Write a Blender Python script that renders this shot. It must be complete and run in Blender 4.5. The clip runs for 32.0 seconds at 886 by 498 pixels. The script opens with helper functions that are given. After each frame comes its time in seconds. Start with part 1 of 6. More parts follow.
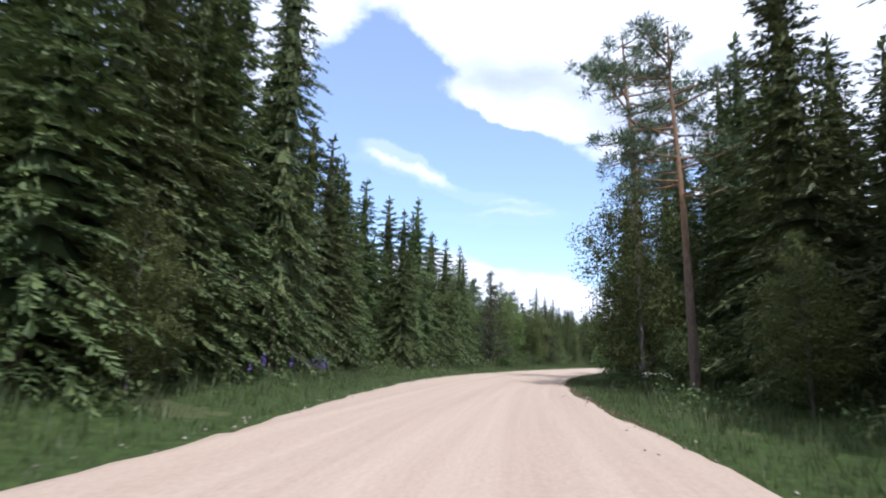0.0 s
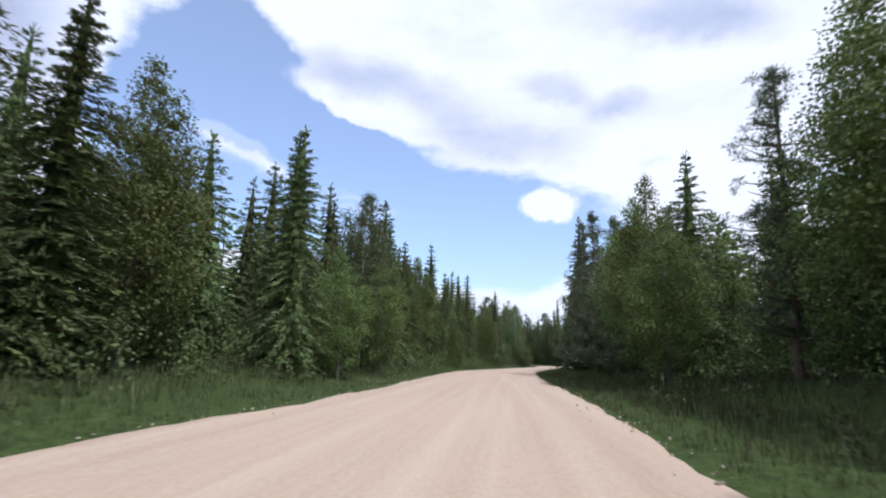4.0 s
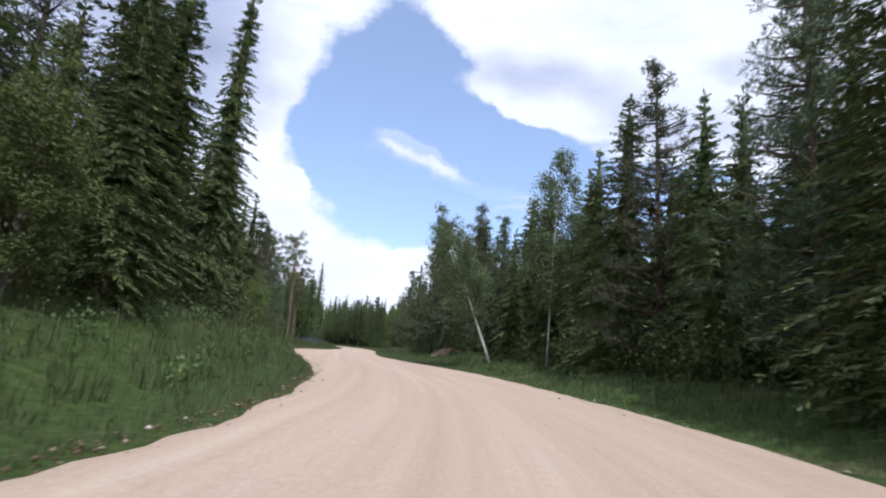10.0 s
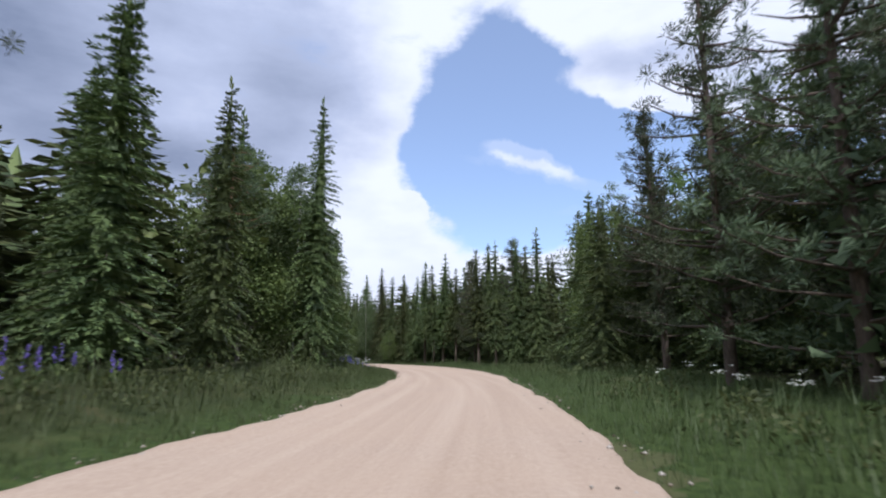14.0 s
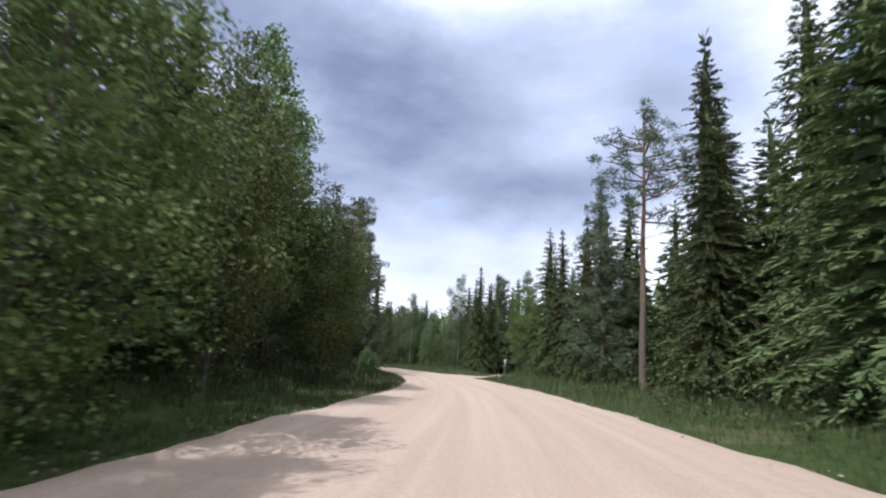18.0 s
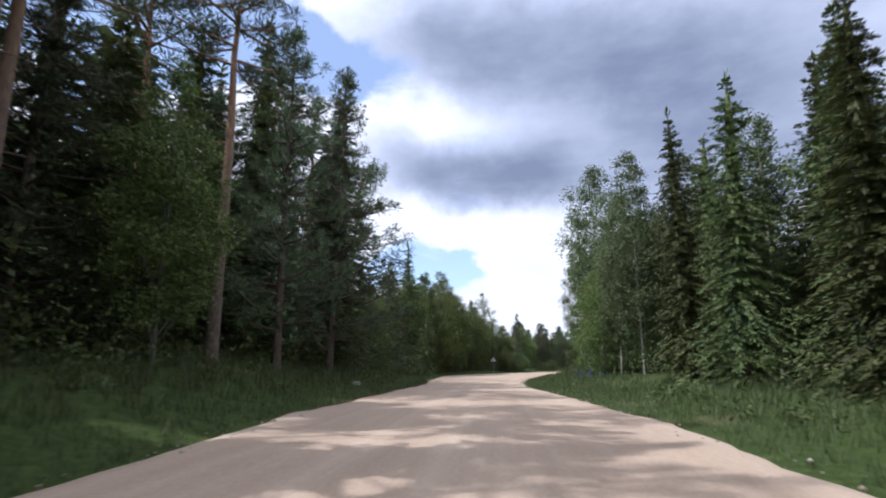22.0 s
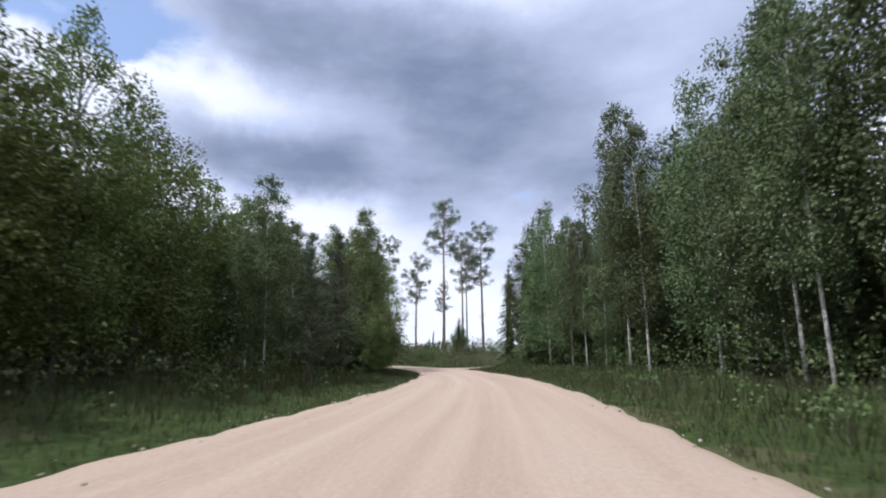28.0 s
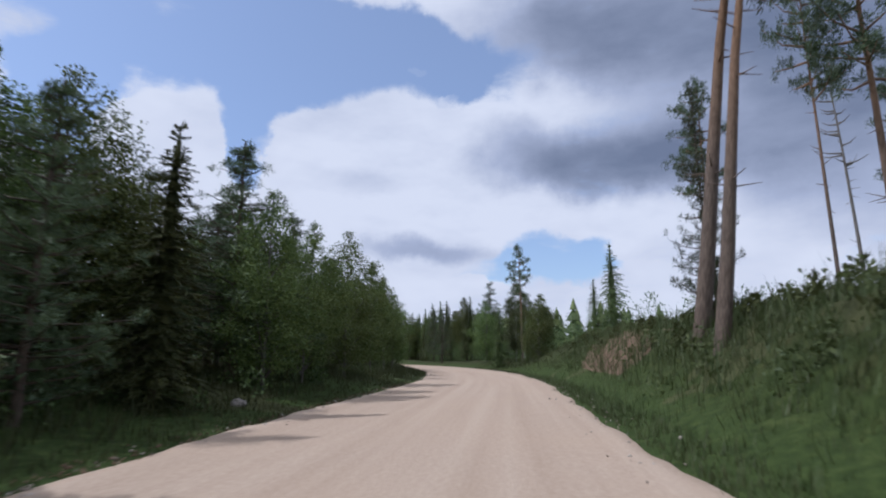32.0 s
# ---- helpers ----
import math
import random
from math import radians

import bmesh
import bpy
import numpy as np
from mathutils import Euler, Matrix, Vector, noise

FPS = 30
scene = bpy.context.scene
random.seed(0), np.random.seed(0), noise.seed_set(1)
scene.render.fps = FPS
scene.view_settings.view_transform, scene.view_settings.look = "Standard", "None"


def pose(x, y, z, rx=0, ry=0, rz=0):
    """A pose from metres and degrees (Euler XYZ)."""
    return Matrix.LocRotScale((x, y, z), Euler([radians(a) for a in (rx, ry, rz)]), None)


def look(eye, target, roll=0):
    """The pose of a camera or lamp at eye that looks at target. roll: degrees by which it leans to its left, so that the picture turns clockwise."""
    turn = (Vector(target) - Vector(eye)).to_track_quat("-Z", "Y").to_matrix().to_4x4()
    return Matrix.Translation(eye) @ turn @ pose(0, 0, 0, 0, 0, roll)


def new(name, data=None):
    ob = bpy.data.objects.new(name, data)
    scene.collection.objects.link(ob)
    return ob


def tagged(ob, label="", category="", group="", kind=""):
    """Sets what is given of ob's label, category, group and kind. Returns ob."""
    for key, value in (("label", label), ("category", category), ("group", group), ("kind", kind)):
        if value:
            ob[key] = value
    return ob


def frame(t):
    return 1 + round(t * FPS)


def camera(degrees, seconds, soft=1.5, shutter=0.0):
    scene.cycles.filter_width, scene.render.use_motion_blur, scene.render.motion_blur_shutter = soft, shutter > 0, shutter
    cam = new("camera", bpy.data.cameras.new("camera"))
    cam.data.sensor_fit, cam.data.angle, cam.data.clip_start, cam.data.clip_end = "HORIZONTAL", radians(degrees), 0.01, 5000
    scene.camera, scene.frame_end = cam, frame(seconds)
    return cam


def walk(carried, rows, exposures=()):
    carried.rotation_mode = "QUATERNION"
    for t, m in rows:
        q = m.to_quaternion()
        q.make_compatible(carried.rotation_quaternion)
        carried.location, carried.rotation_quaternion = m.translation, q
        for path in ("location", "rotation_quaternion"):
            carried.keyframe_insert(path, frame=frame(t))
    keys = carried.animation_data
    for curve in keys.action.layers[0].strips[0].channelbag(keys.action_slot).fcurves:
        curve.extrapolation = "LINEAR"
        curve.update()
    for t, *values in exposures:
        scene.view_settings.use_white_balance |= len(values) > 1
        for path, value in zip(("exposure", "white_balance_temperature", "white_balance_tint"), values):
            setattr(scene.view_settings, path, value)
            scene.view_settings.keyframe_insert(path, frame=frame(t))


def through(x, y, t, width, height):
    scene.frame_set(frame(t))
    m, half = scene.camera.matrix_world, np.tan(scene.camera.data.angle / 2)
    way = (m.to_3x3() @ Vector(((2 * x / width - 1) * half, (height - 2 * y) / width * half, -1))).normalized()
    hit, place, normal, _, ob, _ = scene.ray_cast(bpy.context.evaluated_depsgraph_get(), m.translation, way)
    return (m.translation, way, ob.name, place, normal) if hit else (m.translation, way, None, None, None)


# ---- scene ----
cam = camera(77.5, 32.0, soft=2.0, shutter=0.1)
PATH = [
    (0, 0.00, 0.00, 1.20, 101.11, -1.56, 0.00),
    (0.5, 1.59, 12.13, 1.20, 101.24, -0.92, -1.94),
    (1, 3.69, 24.08, 1.20, 100.81, -0.53, -5.10),
    (1.5, 6.54, 35.73, 1.20, 101.40, 0.06, -9.44),
    (2, 10.29, 47.05, 1.20, 102.32, 0.45, -13.96),
    (2.5, 14.75, 58.15, 1.20, 102.34, 0.36, -16.45),
    (3, 19.56, 69.19, 1.20, 101.36, -0.09, -17.37),
    (3.5, 24.51, 80.31, 1.20, 101.19, -0.56, -17.32),
    (4, 29.44, 91.60, 1.20, 101.31, -1.21, -16.78),
    (4.5, 34.33, 103.09, 1.20, 102.05, -2.23, -16.25),
    (5, 39.19, 114.72, 1.20, 101.92, -2.30, -16.15),
    (5.5, 44.16, 126.31, 1.20, 101.47, -1.87, -17.44),
    (6, 49.46, 137.58, 1.20, 101.03, -1.21, -20.00),
    (6.5, 55.22, 148.38, 1.20, 101.20, -0.66, -23.01),
    (7, 61.44, 158.73, 1.20, 101.27, -0.98, -25.82),
    (7.5, 68.06, 168.75, 1.20, 101.92, -1.26, -27.75),
    (8, 74.80, 178.63, 1.20, 101.53, -1.94, -27.47),
    (8.5, 81.23, 188.56, 1.20, 100.51, -3.62, -24.69),
    (9, 86.65, 198.80, 1.20, 99.61, -5.26, -17.47),
    (9.5, 90.49, 209.43, 1.20, 99.69, -5.40, -8.91),
    (10, 92.56, 220.28, 1.20, 100.40, -4.62, 0.37),
    (10.5, 92.93, 231.24, 1.20, 101.34, -3.39, 8.73),
    (11, 91.76, 242.26, 1.20, 102.29, -2.65, 15.96),
    (11.5, 89.55, 253.33, 1.20, 102.57, 1.08, 19.09),
    (12, 87.07, 264.53, 1.20, 102.41, 3.68, 18.61),
    (12.5, 84.82, 275.93, 1.20, 101.48, 3.03, 16.77),
    (13, 82.90, 287.50, 1.20, 100.72, 3.15, 15.17),
    (13.5, 81.29, 299.16, 1.20, 100.52, 0.78, 13.76),
    (14, 79.81, 310.88, 1.20, 100.99, 0.22, 14.13),
    (14.5, 78.00, 322.57, 1.20, 101.04, -0.50, 16.86),
    (15, 75.47, 334.16, 1.20, 100.93, -1.38, 21.00),
    (15.5, 72.04, 345.53, 1.20, 100.27, -2.68, 25.62),
    (16, 67.74, 356.66, 1.20, 99.97, -3.82, 29.89),
    (16.5, 62.38, 367.41, 1.20, 100.28, -5.48, 36.41),
    (17, 55.71, 377.60, 1.20, 100.64, -6.14, 42.98),
    (17.5, 47.84, 387.18, 1.20, 101.34, -5.14, 48.72),
    (18, 39.01, 396.16, 1.20, 101.71, -3.32, 53.26),
    (18.5, 29.51, 404.53, 1.20, 101.46, -4.60, 56.93),
    (19, 19.65, 412.30, 1.20, 100.30, -3.86, 59.73),
    (19.5, 9.50, 419.35, 1.20, 100.56, -2.86, 63.93),
    (20, -0.97, 425.48, 1.20, 101.55, -1.92, 68.51),
    (20.5, -11.83, 430.74, 1.20, 101.88, -2.12, 72.95),
    (21, -23.11, 435.12, 1.20, 100.83, -3.69, 77.58),
    (21.5, -34.69, 438.72, 1.20, 100.96, -1.41, 80.97),
    (22, -46.45, 441.52, 1.20, 101.84, -0.40, 85.13),
    (22.5, -58.30, 443.75, 1.20, 101.11, 0.59, 86.30),
    (23, -70.20, 445.89, 1.20, 99.98, 0.95, 86.11),
    (23.5, -82.09, 448.26, 1.20, 101.09, 2.44, 84.20),
    (24, -93.94, 451.20, 1.20, 102.54, 2.44, 80.83),
    (24.5, -105.60, 455.00, 1.20, 102.09, 2.56, 76.08),
    (25, -116.89, 459.68, 1.20, 101.57, 2.58, 72.04),
    (25.5, -127.63, 465.06, 1.20, 101.23, 1.20, 67.94),
    (26, -137.84, 470.93, 1.20, 101.62, -0.41, 65.58),
    (26.5, -147.75, 477.07, 1.20, 101.50, -0.76, 64.04),
    (27, -157.57, 483.43, 1.20, 101.18, -0.37, 63.38),
    (27.5, -167.44, 489.90, 1.20, 101.12, -0.09, 63.23),
    (28, -177.39, 496.42, 1.20, 101.14, 0.17, 63.48),
    (28.5, -187.45, 502.85, 1.20, 101.27, 0.47, 64.69),
    (29, -197.71, 508.88, 1.20, 100.49, 0.02, 67.82),
    (29.5, -208.23, 514.10, 1.20, 99.14, -0.65, 72.68),
    (30, -218.97, 518.32, 1.20, 99.50, -0.98, 77.73),
    (30.5, -229.96, 521.31, 1.20, 100.37, -0.64, 85.17),
    (31, -241.23, 522.77, 1.20, 100.78, 0.02, 92.91),
    (31.5, -252.63, 523.00, 1.20, 101.09, 0.85, 97.29),
    (32, -264.08, 522.69, 1.20, 101.15, -0.14, 98.67),
]
EXPOSURES = [(t, e, k, 15.0) for t, e, k in ((0, 0.28, 5450), (1, -0.05, 5450), (2, 0.06, 5600), (5, -0.08, 5600), (8, -0.12, 5600), (10, 0.0, 5650), (13, -0.15, 5550), (16, 0.05, 5720), (18, 0.2, 5600),
                                               (20, 0.12, 5600), (22, 0.15, 5650), (23, 0.35, 5750), (24, 0.15, 5750), (25, -0.12, 5650), (26, -0.2, 5750), (29, 0.06, 5600), (30, -0.08, 5700),
                                               (31, -0.24, 5650), (32, -0.55, 5500))]
walk(cam, [(t, pose(*p)) for t, *p in PATH], EXPOSURES)

# ---- world and sun ----
SUN_AZIMUTH, SUN_HEIGHT = -164.0, 54.0  # azimuth counted from +y to the left


def toward(azimuth, height):
    a, e = radians(azimuth), radians(height)
    return Vector((-math.sin(a) * math.cos(e), math.cos(a) * math.cos(e), math.sin(e)))


sun = new("sun", bpy.data.lights.new("sun", "SUN"))
sun.data.energy, sun.data.angle, sun.data.color = 3.6, radians(0.6), (1.0, 0.95, 0.86)
sun.matrix_world = look((0, 0, 60), Vector((0, 0, 60)) - toward(SUN_AZIMUTH, SUN_HEIGHT))

# Blue gaps (-), bright puffs (+) and grey undersides: azimuth, height, half width, half height, tilt in degrees, weight.
GAPS = [(-14.2, 14.4, 23.9, 6.7, -6, -1), (5.7, 25.1, 6.8, 5.1, 0, -1), (7.1, 23.2, 10.5, 8.8, -1, -1), (-3.9, 17.5, 18.7, 5.5, -16, -1), (8.0, 21.3, 9.1, 10.9, -7, -1),
        (-3.9, 21.7, 6.1, 1.6, -12, -0.8), (106.2, 28.8, 9.6, 5.3, 13, -1), (118.2, 30.4, 23.3, 5.6, 3, -1), (119.2, 21.4, 3.1, 4.9, 7, -1), (134.8, 20.6, 5.0, 5.7, 14, -1),
        (86.0, 10.4, 7.0, 2.6, -3, -0.8), (90.1, 8.8, 8.3, 2.3, -2, -0.6)]
PUFFS = [(-27.7, 15.8, 3.1, 2.1, -10, 0.9), (-4.6, 14.6, 9.8, 1.0, -6, 0.18), (1.7, 18.5, 11.4, 0.9, -15, 0.22), (6.6, 7.5, 6.2, 2.4, 7, 1.3), (19.1, 14.6, 3.5, 2.2, -3, 1.7),
         (13.8, 7.8, 4.1, 1.5, -4, 1.2), (5.1, 20.3, 5.3, 1.1, -19, 0.32), (-4.6, 26.7, 5.5, 2.3, -13, 0.75), (-7.1, 15.3, 5.8, 0.8, -9, 0.16), (-20.0, 4.7, 2.2, 1.2, -1, 1.2),
         (126.8, 19.1, 4.6, 4.2, 9, 2.0), (104.5, 19.3, 11.0, 7.4, 0, 2.0), (96.0, 7.4, 3.6, 1.4, 0, 1.4), (76.2, 11.0, 5.3, 3.3, -5, 1.3), (102.5, 28.9, 1.4, 0.5, 2, 0.22),
         (98.2, 26.8, 1.3, 0.5, 10, 0.2)]
GREYS = [(-9.1, 27.4, 10.6, 2.6, -11, 0.37), (-28.6, 27.6, 3.7, 1.9, -5, 0.33), (-43.1, 31.4, 7.6, 2.6, -15, 0.43), (-34.5, 25.1, 3.6, 1.6, -7, 0.3), (-21.3, 22.3, 7.3, 2.0, -6, 0.24),
         (52.9, 25.7, 11.0, 10.0, 12, 0.5), (43.6, 17.2, 15.2, 4.6, 3, 0.46), (29.9, 27.2, 8.7, 9.2, 2, 0.38), (46.4, 18.4, 12.9, 3.4, -3, 0.42), (61.1, 27.1, 8.4, 4.1, 8, 0.31),
         (44.5, 32.4, 6.9, 3.9, 0, 0.36), (33.0, 26.7, 9.8, 10.9, -5, 0.45), (48.6, 9.7, 12.7, 4.7, 4, 0.22), (67.9, 30.5, 15.9, 5.5, -9, 0.6), (77.6, 19.3, 9.4, 2.8, 0, 0.62),
         (49.6, 22.8, 6.9, 7.5, -12, 0.36), (60.4, 24.7, 7.3, 3.7, -8, 0.36), (75.9, 32.2, 16.2, 5.8, -5, 0.63), (63.3, 27.6, 7.0, 3.3, -8, 0.54), (81.1, 20.5, 11.5, 3.3, -1, 0.66),
         (59.8, 18.9, 9.1, 5.4, -8, 0.36), (58.2, 11.3, 5.9, 4.6, -6, 0.29), (82.8, 19.0, 10.6, 3.1, -7, 0.72), (84.4, 31.7, 8.5, 4.4, -10, 0.62), (70.9, 25.0, 10.7, 9.2, -15, 0.6),
         (62.6, 20.3, 6.2, 8.1, -15, 0.48), (101.0, 11.2, 7.6, 1.2, 0, 0.45), (107.4, 17.4, 5.2, 1.7, 2, 0.15), (91.5, 22.9, 3.4, 2.2, -3, 0.36)]

world = bpy.data.worlds.new("world")
scene.world = world
world.use_nodes = True
wn, wl = world.node_tree.nodes, world.node_tree.links
wn.clear()


def wnode(kind, operation=None):
    n = wn.new(kind)
    if operation:
        n.operation = operation
    return n


def wmath(op, a, b):
    n = wnode("ShaderNodeMath", operation=op)
    for i, v in enumerate((a, b)):
        if isinstance(v, (int, float)):
            n.inputs[i].default_value = v
        else:
            wl.new(v, n.inputs[i])
    return n.outputs[0]


coord = wn.new("ShaderNodeTexCoord").outputs["Generated"]
ripple = wn.new("ShaderNodeTexNoise")
ripple.inputs["Scale"].default_value, ripple.inputs["Detail"].default_value, ripple.inputs["Roughness"].default_value = 5.5, 6.0, 0.6
wl.new(coord, ripple.inputs["Vector"])
shift = wn.new("ShaderNodeVectorMath")
shift.operation = "MULTIPLY_ADD"
shift.inputs[1].default_value = (0.13, 0.13, 0.1)
shift.inputs[2].default_value = (-0.065, -0.065, -0.05)
wl.new(ripple.outputs["Color"], shift.inputs[0])
moved = wn.new("ShaderNodeVectorMath")
wl.new(coord, moved.inputs[0])
wl.new(shift.outputs[0], moved.inputs[1])
streak = wn.new("ShaderNodeVectorMath")
streak.operation = "MULTIPLY"
streak.inputs[1].default_value = (1.0, 1.0, 2.6)
wl.new(coord, streak.inputs[0])
puff = wn.new("ShaderNodeTexNoise")
puff.inputs["Scale"].default_value, puff.inputs["Detail"].default_value, puff.inputs["Roughness"].default_value = 2.6, 8.0, 0.56
wl.new(streak.outputs[0], puff.inputs["Vector"])


billow = wn.new("ShaderNodeTexNoise")
billow.inputs["Scale"].default_value, billow.inputs["Detail"].default_value, billow.inputs["Roughness"].default_value = 6.5, 6.0, 0.55
wl.new(streak.outputs[0], billow.inputs["Vector"])

def banks(rows, start, join_by="ADD", soft=(1.3, 0.55)):
    """Adds an oval patch for each row to a field over the sky."""
    total = start
    for az, el, wide, high, tilt, w in rows:
        c = toward(az, el)
        right, up = toward(az - 90, 0), toward(az, el + 90)
        ct, st = math.cos(radians(tilt)), math.sin(radians(tilt))
        both = wnode("ShaderNodeCombineXYZ")
        for i, axis in enumerate(((right * ct + up * st) / math.sin(radians(wide)), (up * ct - right * st) / math.sin(radians(high)))):
            dot = wnode("ShaderNodeVectorMath", operation="DOT_PRODUCT")
            wl.new(moved.outputs[0], dot.inputs[0])
            dot.inputs[1].default_value = axis
            wl.new(dot.outputs["Value"], both.inputs[i])
        front = wnode("ShaderNodeVectorMath", operation="DOT_PRODUCT")
        wl.new(coord, front.inputs[0])
        front.inputs[1].default_value = c
        far_off = wnode("ShaderNodeVectorMath", operation="LENGTH")
        wl.new(both.outputs[0], far_off.inputs[0])
        m = wn.new("ShaderNodeMapRange")
        m.interpolation_type = "SMOOTHSTEP"
        m.inputs["From Min"].default_value, m.inputs["From Max"].default_value = soft
        m.inputs["To Min"].default_value, m.inputs["To Max"].default_value = 0.0, w
        wl.new(far_off.outputs["Value"], m.inputs["Value"])
        patch = wmath("MULTIPLY", m.outputs[0], wmath("GREATER_THAN", front.outputs["Value"], 0.0))
        if join_by == "SCREEN":
            patch = wmath("MULTIPLY", patch, wmath("SUBTRACT", 1.0, total))
        total = wmath("ADD", total, patch)
    return total


open_sky = wmath("MAXIMUM", banks(GAPS, wmath("ADD", wmath("ADD", wmath("MULTIPLY", puff.outputs["Fac"], 1.5), wmath("MULTIPLY", billow.outputs["Fac"], 1.7)), -0.75), "ADD", (1.3, 0.62)), -0.1)
cover = banks(PUFFS, open_sky, "ADD", (1.25, 0.6))
mask = wn.new("ShaderNodeMapRange")
mask.interpolation_type = "SMOOTHSTEP"
mask.inputs["From Min"].default_value, mask.inputs["From Max"].default_value = 0.0, 0.62
wl.new(cover, mask.inputs["Value"])
uneven = wmath("ADD", wmath("MULTIPLY", wmath("ADD", puff.outputs["Fac"], -0.45), 1.4), wmath("MULTIPLY", wmath("ADD", billow.outputs["Fac"], -0.5), 1.1))
grey = wmath("ADD", banks(GREYS, 0.0, "SCREEN", (1.4, 0.2)), wmath("MULTIPLY", uneven, 0.42))
shade = wn.new("ShaderNodeValToRGB")
shade.color_ramp.elements[0].position, shade.color_ramp.elements[0].color = 0.0, (1.07, 1.07, 1.08, 1)
shade.color_ramp.elements[1].position, shade.color_ramp.elements[1].color = 1.0, (0.25, 0.29, 0.38, 1)
mid = shade.color_ramp.elements.new(0.45)
mid.color = (0.62, 0.66, 0.77, 1)
wl.new(grey, shade.inputs["Fac"])
sky = wn.new("ShaderNodeTexSky")
sky.sky_type, sky.sun_disc = "NISHITA", False
sky.sun_elevation, sky.sun_rotation = radians(SUN_HEIGHT), radians(-SUN_AZIMUTH)
sky.air_density, sky.dust_density, sky.ozone_density = 1.0, 1.2, 1.5
blue = wn.new("ShaderNodeVectorMath")
blue.operation = "MULTIPLY_ADD"  # clear sky seen through thin summer haze
blue.inputs[1].default_value, blue.inputs[2].default_value = (0.16, 0.16, 0.16), (0.19, 0.2, 0.21)
wl.new(sky.outputs[0], blue.inputs[0])
mix = wn.new("ShaderNodeMix")
mix.data_type = "RGBA"
wl.new(mask.outputs[0], mix.inputs["Factor"])
wl.new(blue.outputs[0], mix.inputs["A"])
wl.new(shade.outputs["Color"], mix.inputs["B"])
back = wn.new("ShaderNodeBackground")
back.inputs["Strength"].default_value = 1.0
wl.new(mix.outputs["Result"], back.inputs["Color"])
wout = wn.new("ShaderNodeOutputWorld")
wl.new(back.outputs[0], wout.inputs["Surface"])

# ---- materials ----


class Nodes:
    """A short way to lay out a material's nodes."""

    def __init__(self, name):
        self.mat = bpy.data.materials.new(name)
        self.mat.use_nodes = True
        self.tree = self.mat.node_tree
        self.tree.nodes.clear()
        self.out = self.tree.nodes.new("ShaderNodeOutputMaterial")

    def add(self, kind, **inputs):
        n = self.tree.nodes.new(kind)
        for k, v in inputs.items():
            self.put(n.inputs[k.replace("_", " ")], v)
        return n

    def put(self, socket, v):
        if isinstance(v, bpy.types.NodeSocket):
            self.tree.links.new(v, socket)
        else:
            socket.default_value = v

    def noise(self, scale, detail=4.0, vector=None, rough=0.55):
        n = self.add("ShaderNodeTexNoise", Scale=scale, Detail=detail, Roughness=rough)
        if vector is not None:
            self.put(n.inputs["Vector"], vector)
        return n.outputs["Fac"]

    def ramp(self, fac, *stops):
        n = self.add("ShaderNodeValToRGB", Fac=fac)
        e = n.color_ramp.elements
        while len(e) < len(stops):
            e.new(0.5)
        for x, (p, c) in zip(e, stops):
            x.position, x.color = p, (*c, 1)
        return n.outputs["Color"]

    def mixed(self, fac, a, b, blend="MIX"):
        n = self.add("ShaderNodeMix")
        n.data_type, n.blend_type = "RGBA", blend
        self.put(n.inputs["Factor"], fac)
        self.put(n.inputs["A"], a if isinstance(a, bpy.types.NodeSocket) else (*a, 1))
        self.put(n.inputs["B"], b if isinstance(b, bpy.types.NodeSocket) else (*b, 1))
        return n.outputs["Result"]

    def maths(self, op, a, b=0.0):
        n = self.add("ShaderNodeMath")
        n.operation = op
        self.put(n.inputs[0], a)
        self.put(n.inputs[1], b)
        return n.outputs[0]

    def stretched(self, vector, x, y, z):
        n = self.add("ShaderNodeVectorMath")
        n.operation = "MULTIPLY"
        self.put(n.inputs[0], vector)
        n.inputs[1].default_value = (x, y, z)
        return n.outputs[0]

    def coords(self, which="Object"):
        return self.add("ShaderNodeTexCoord").outputs[which]

    def bump(self, height, strength, distance):
        return self.add("ShaderNodeBump", Height=height, Strength=strength, Distance=distance).outputs[0]

    def finish(self, color, roughness=0.8, normal=None, metallic=0.0, specular=0.3):
        b = self.add("ShaderNodeBsdfPrincipled", Roughness=roughness, Metallic=metallic)
        self.put(b.inputs["Base Color"], color if isinstance(color, bpy.types.NodeSocket) else (*color, 1))
        b.inputs["Specular IOR Level"].default_value = specular
        if normal is not None:
            self.put(b.inputs["Normal"], normal)
        self.put(self.out.inputs["Surface"], b.outputs[0])
        return self.mat


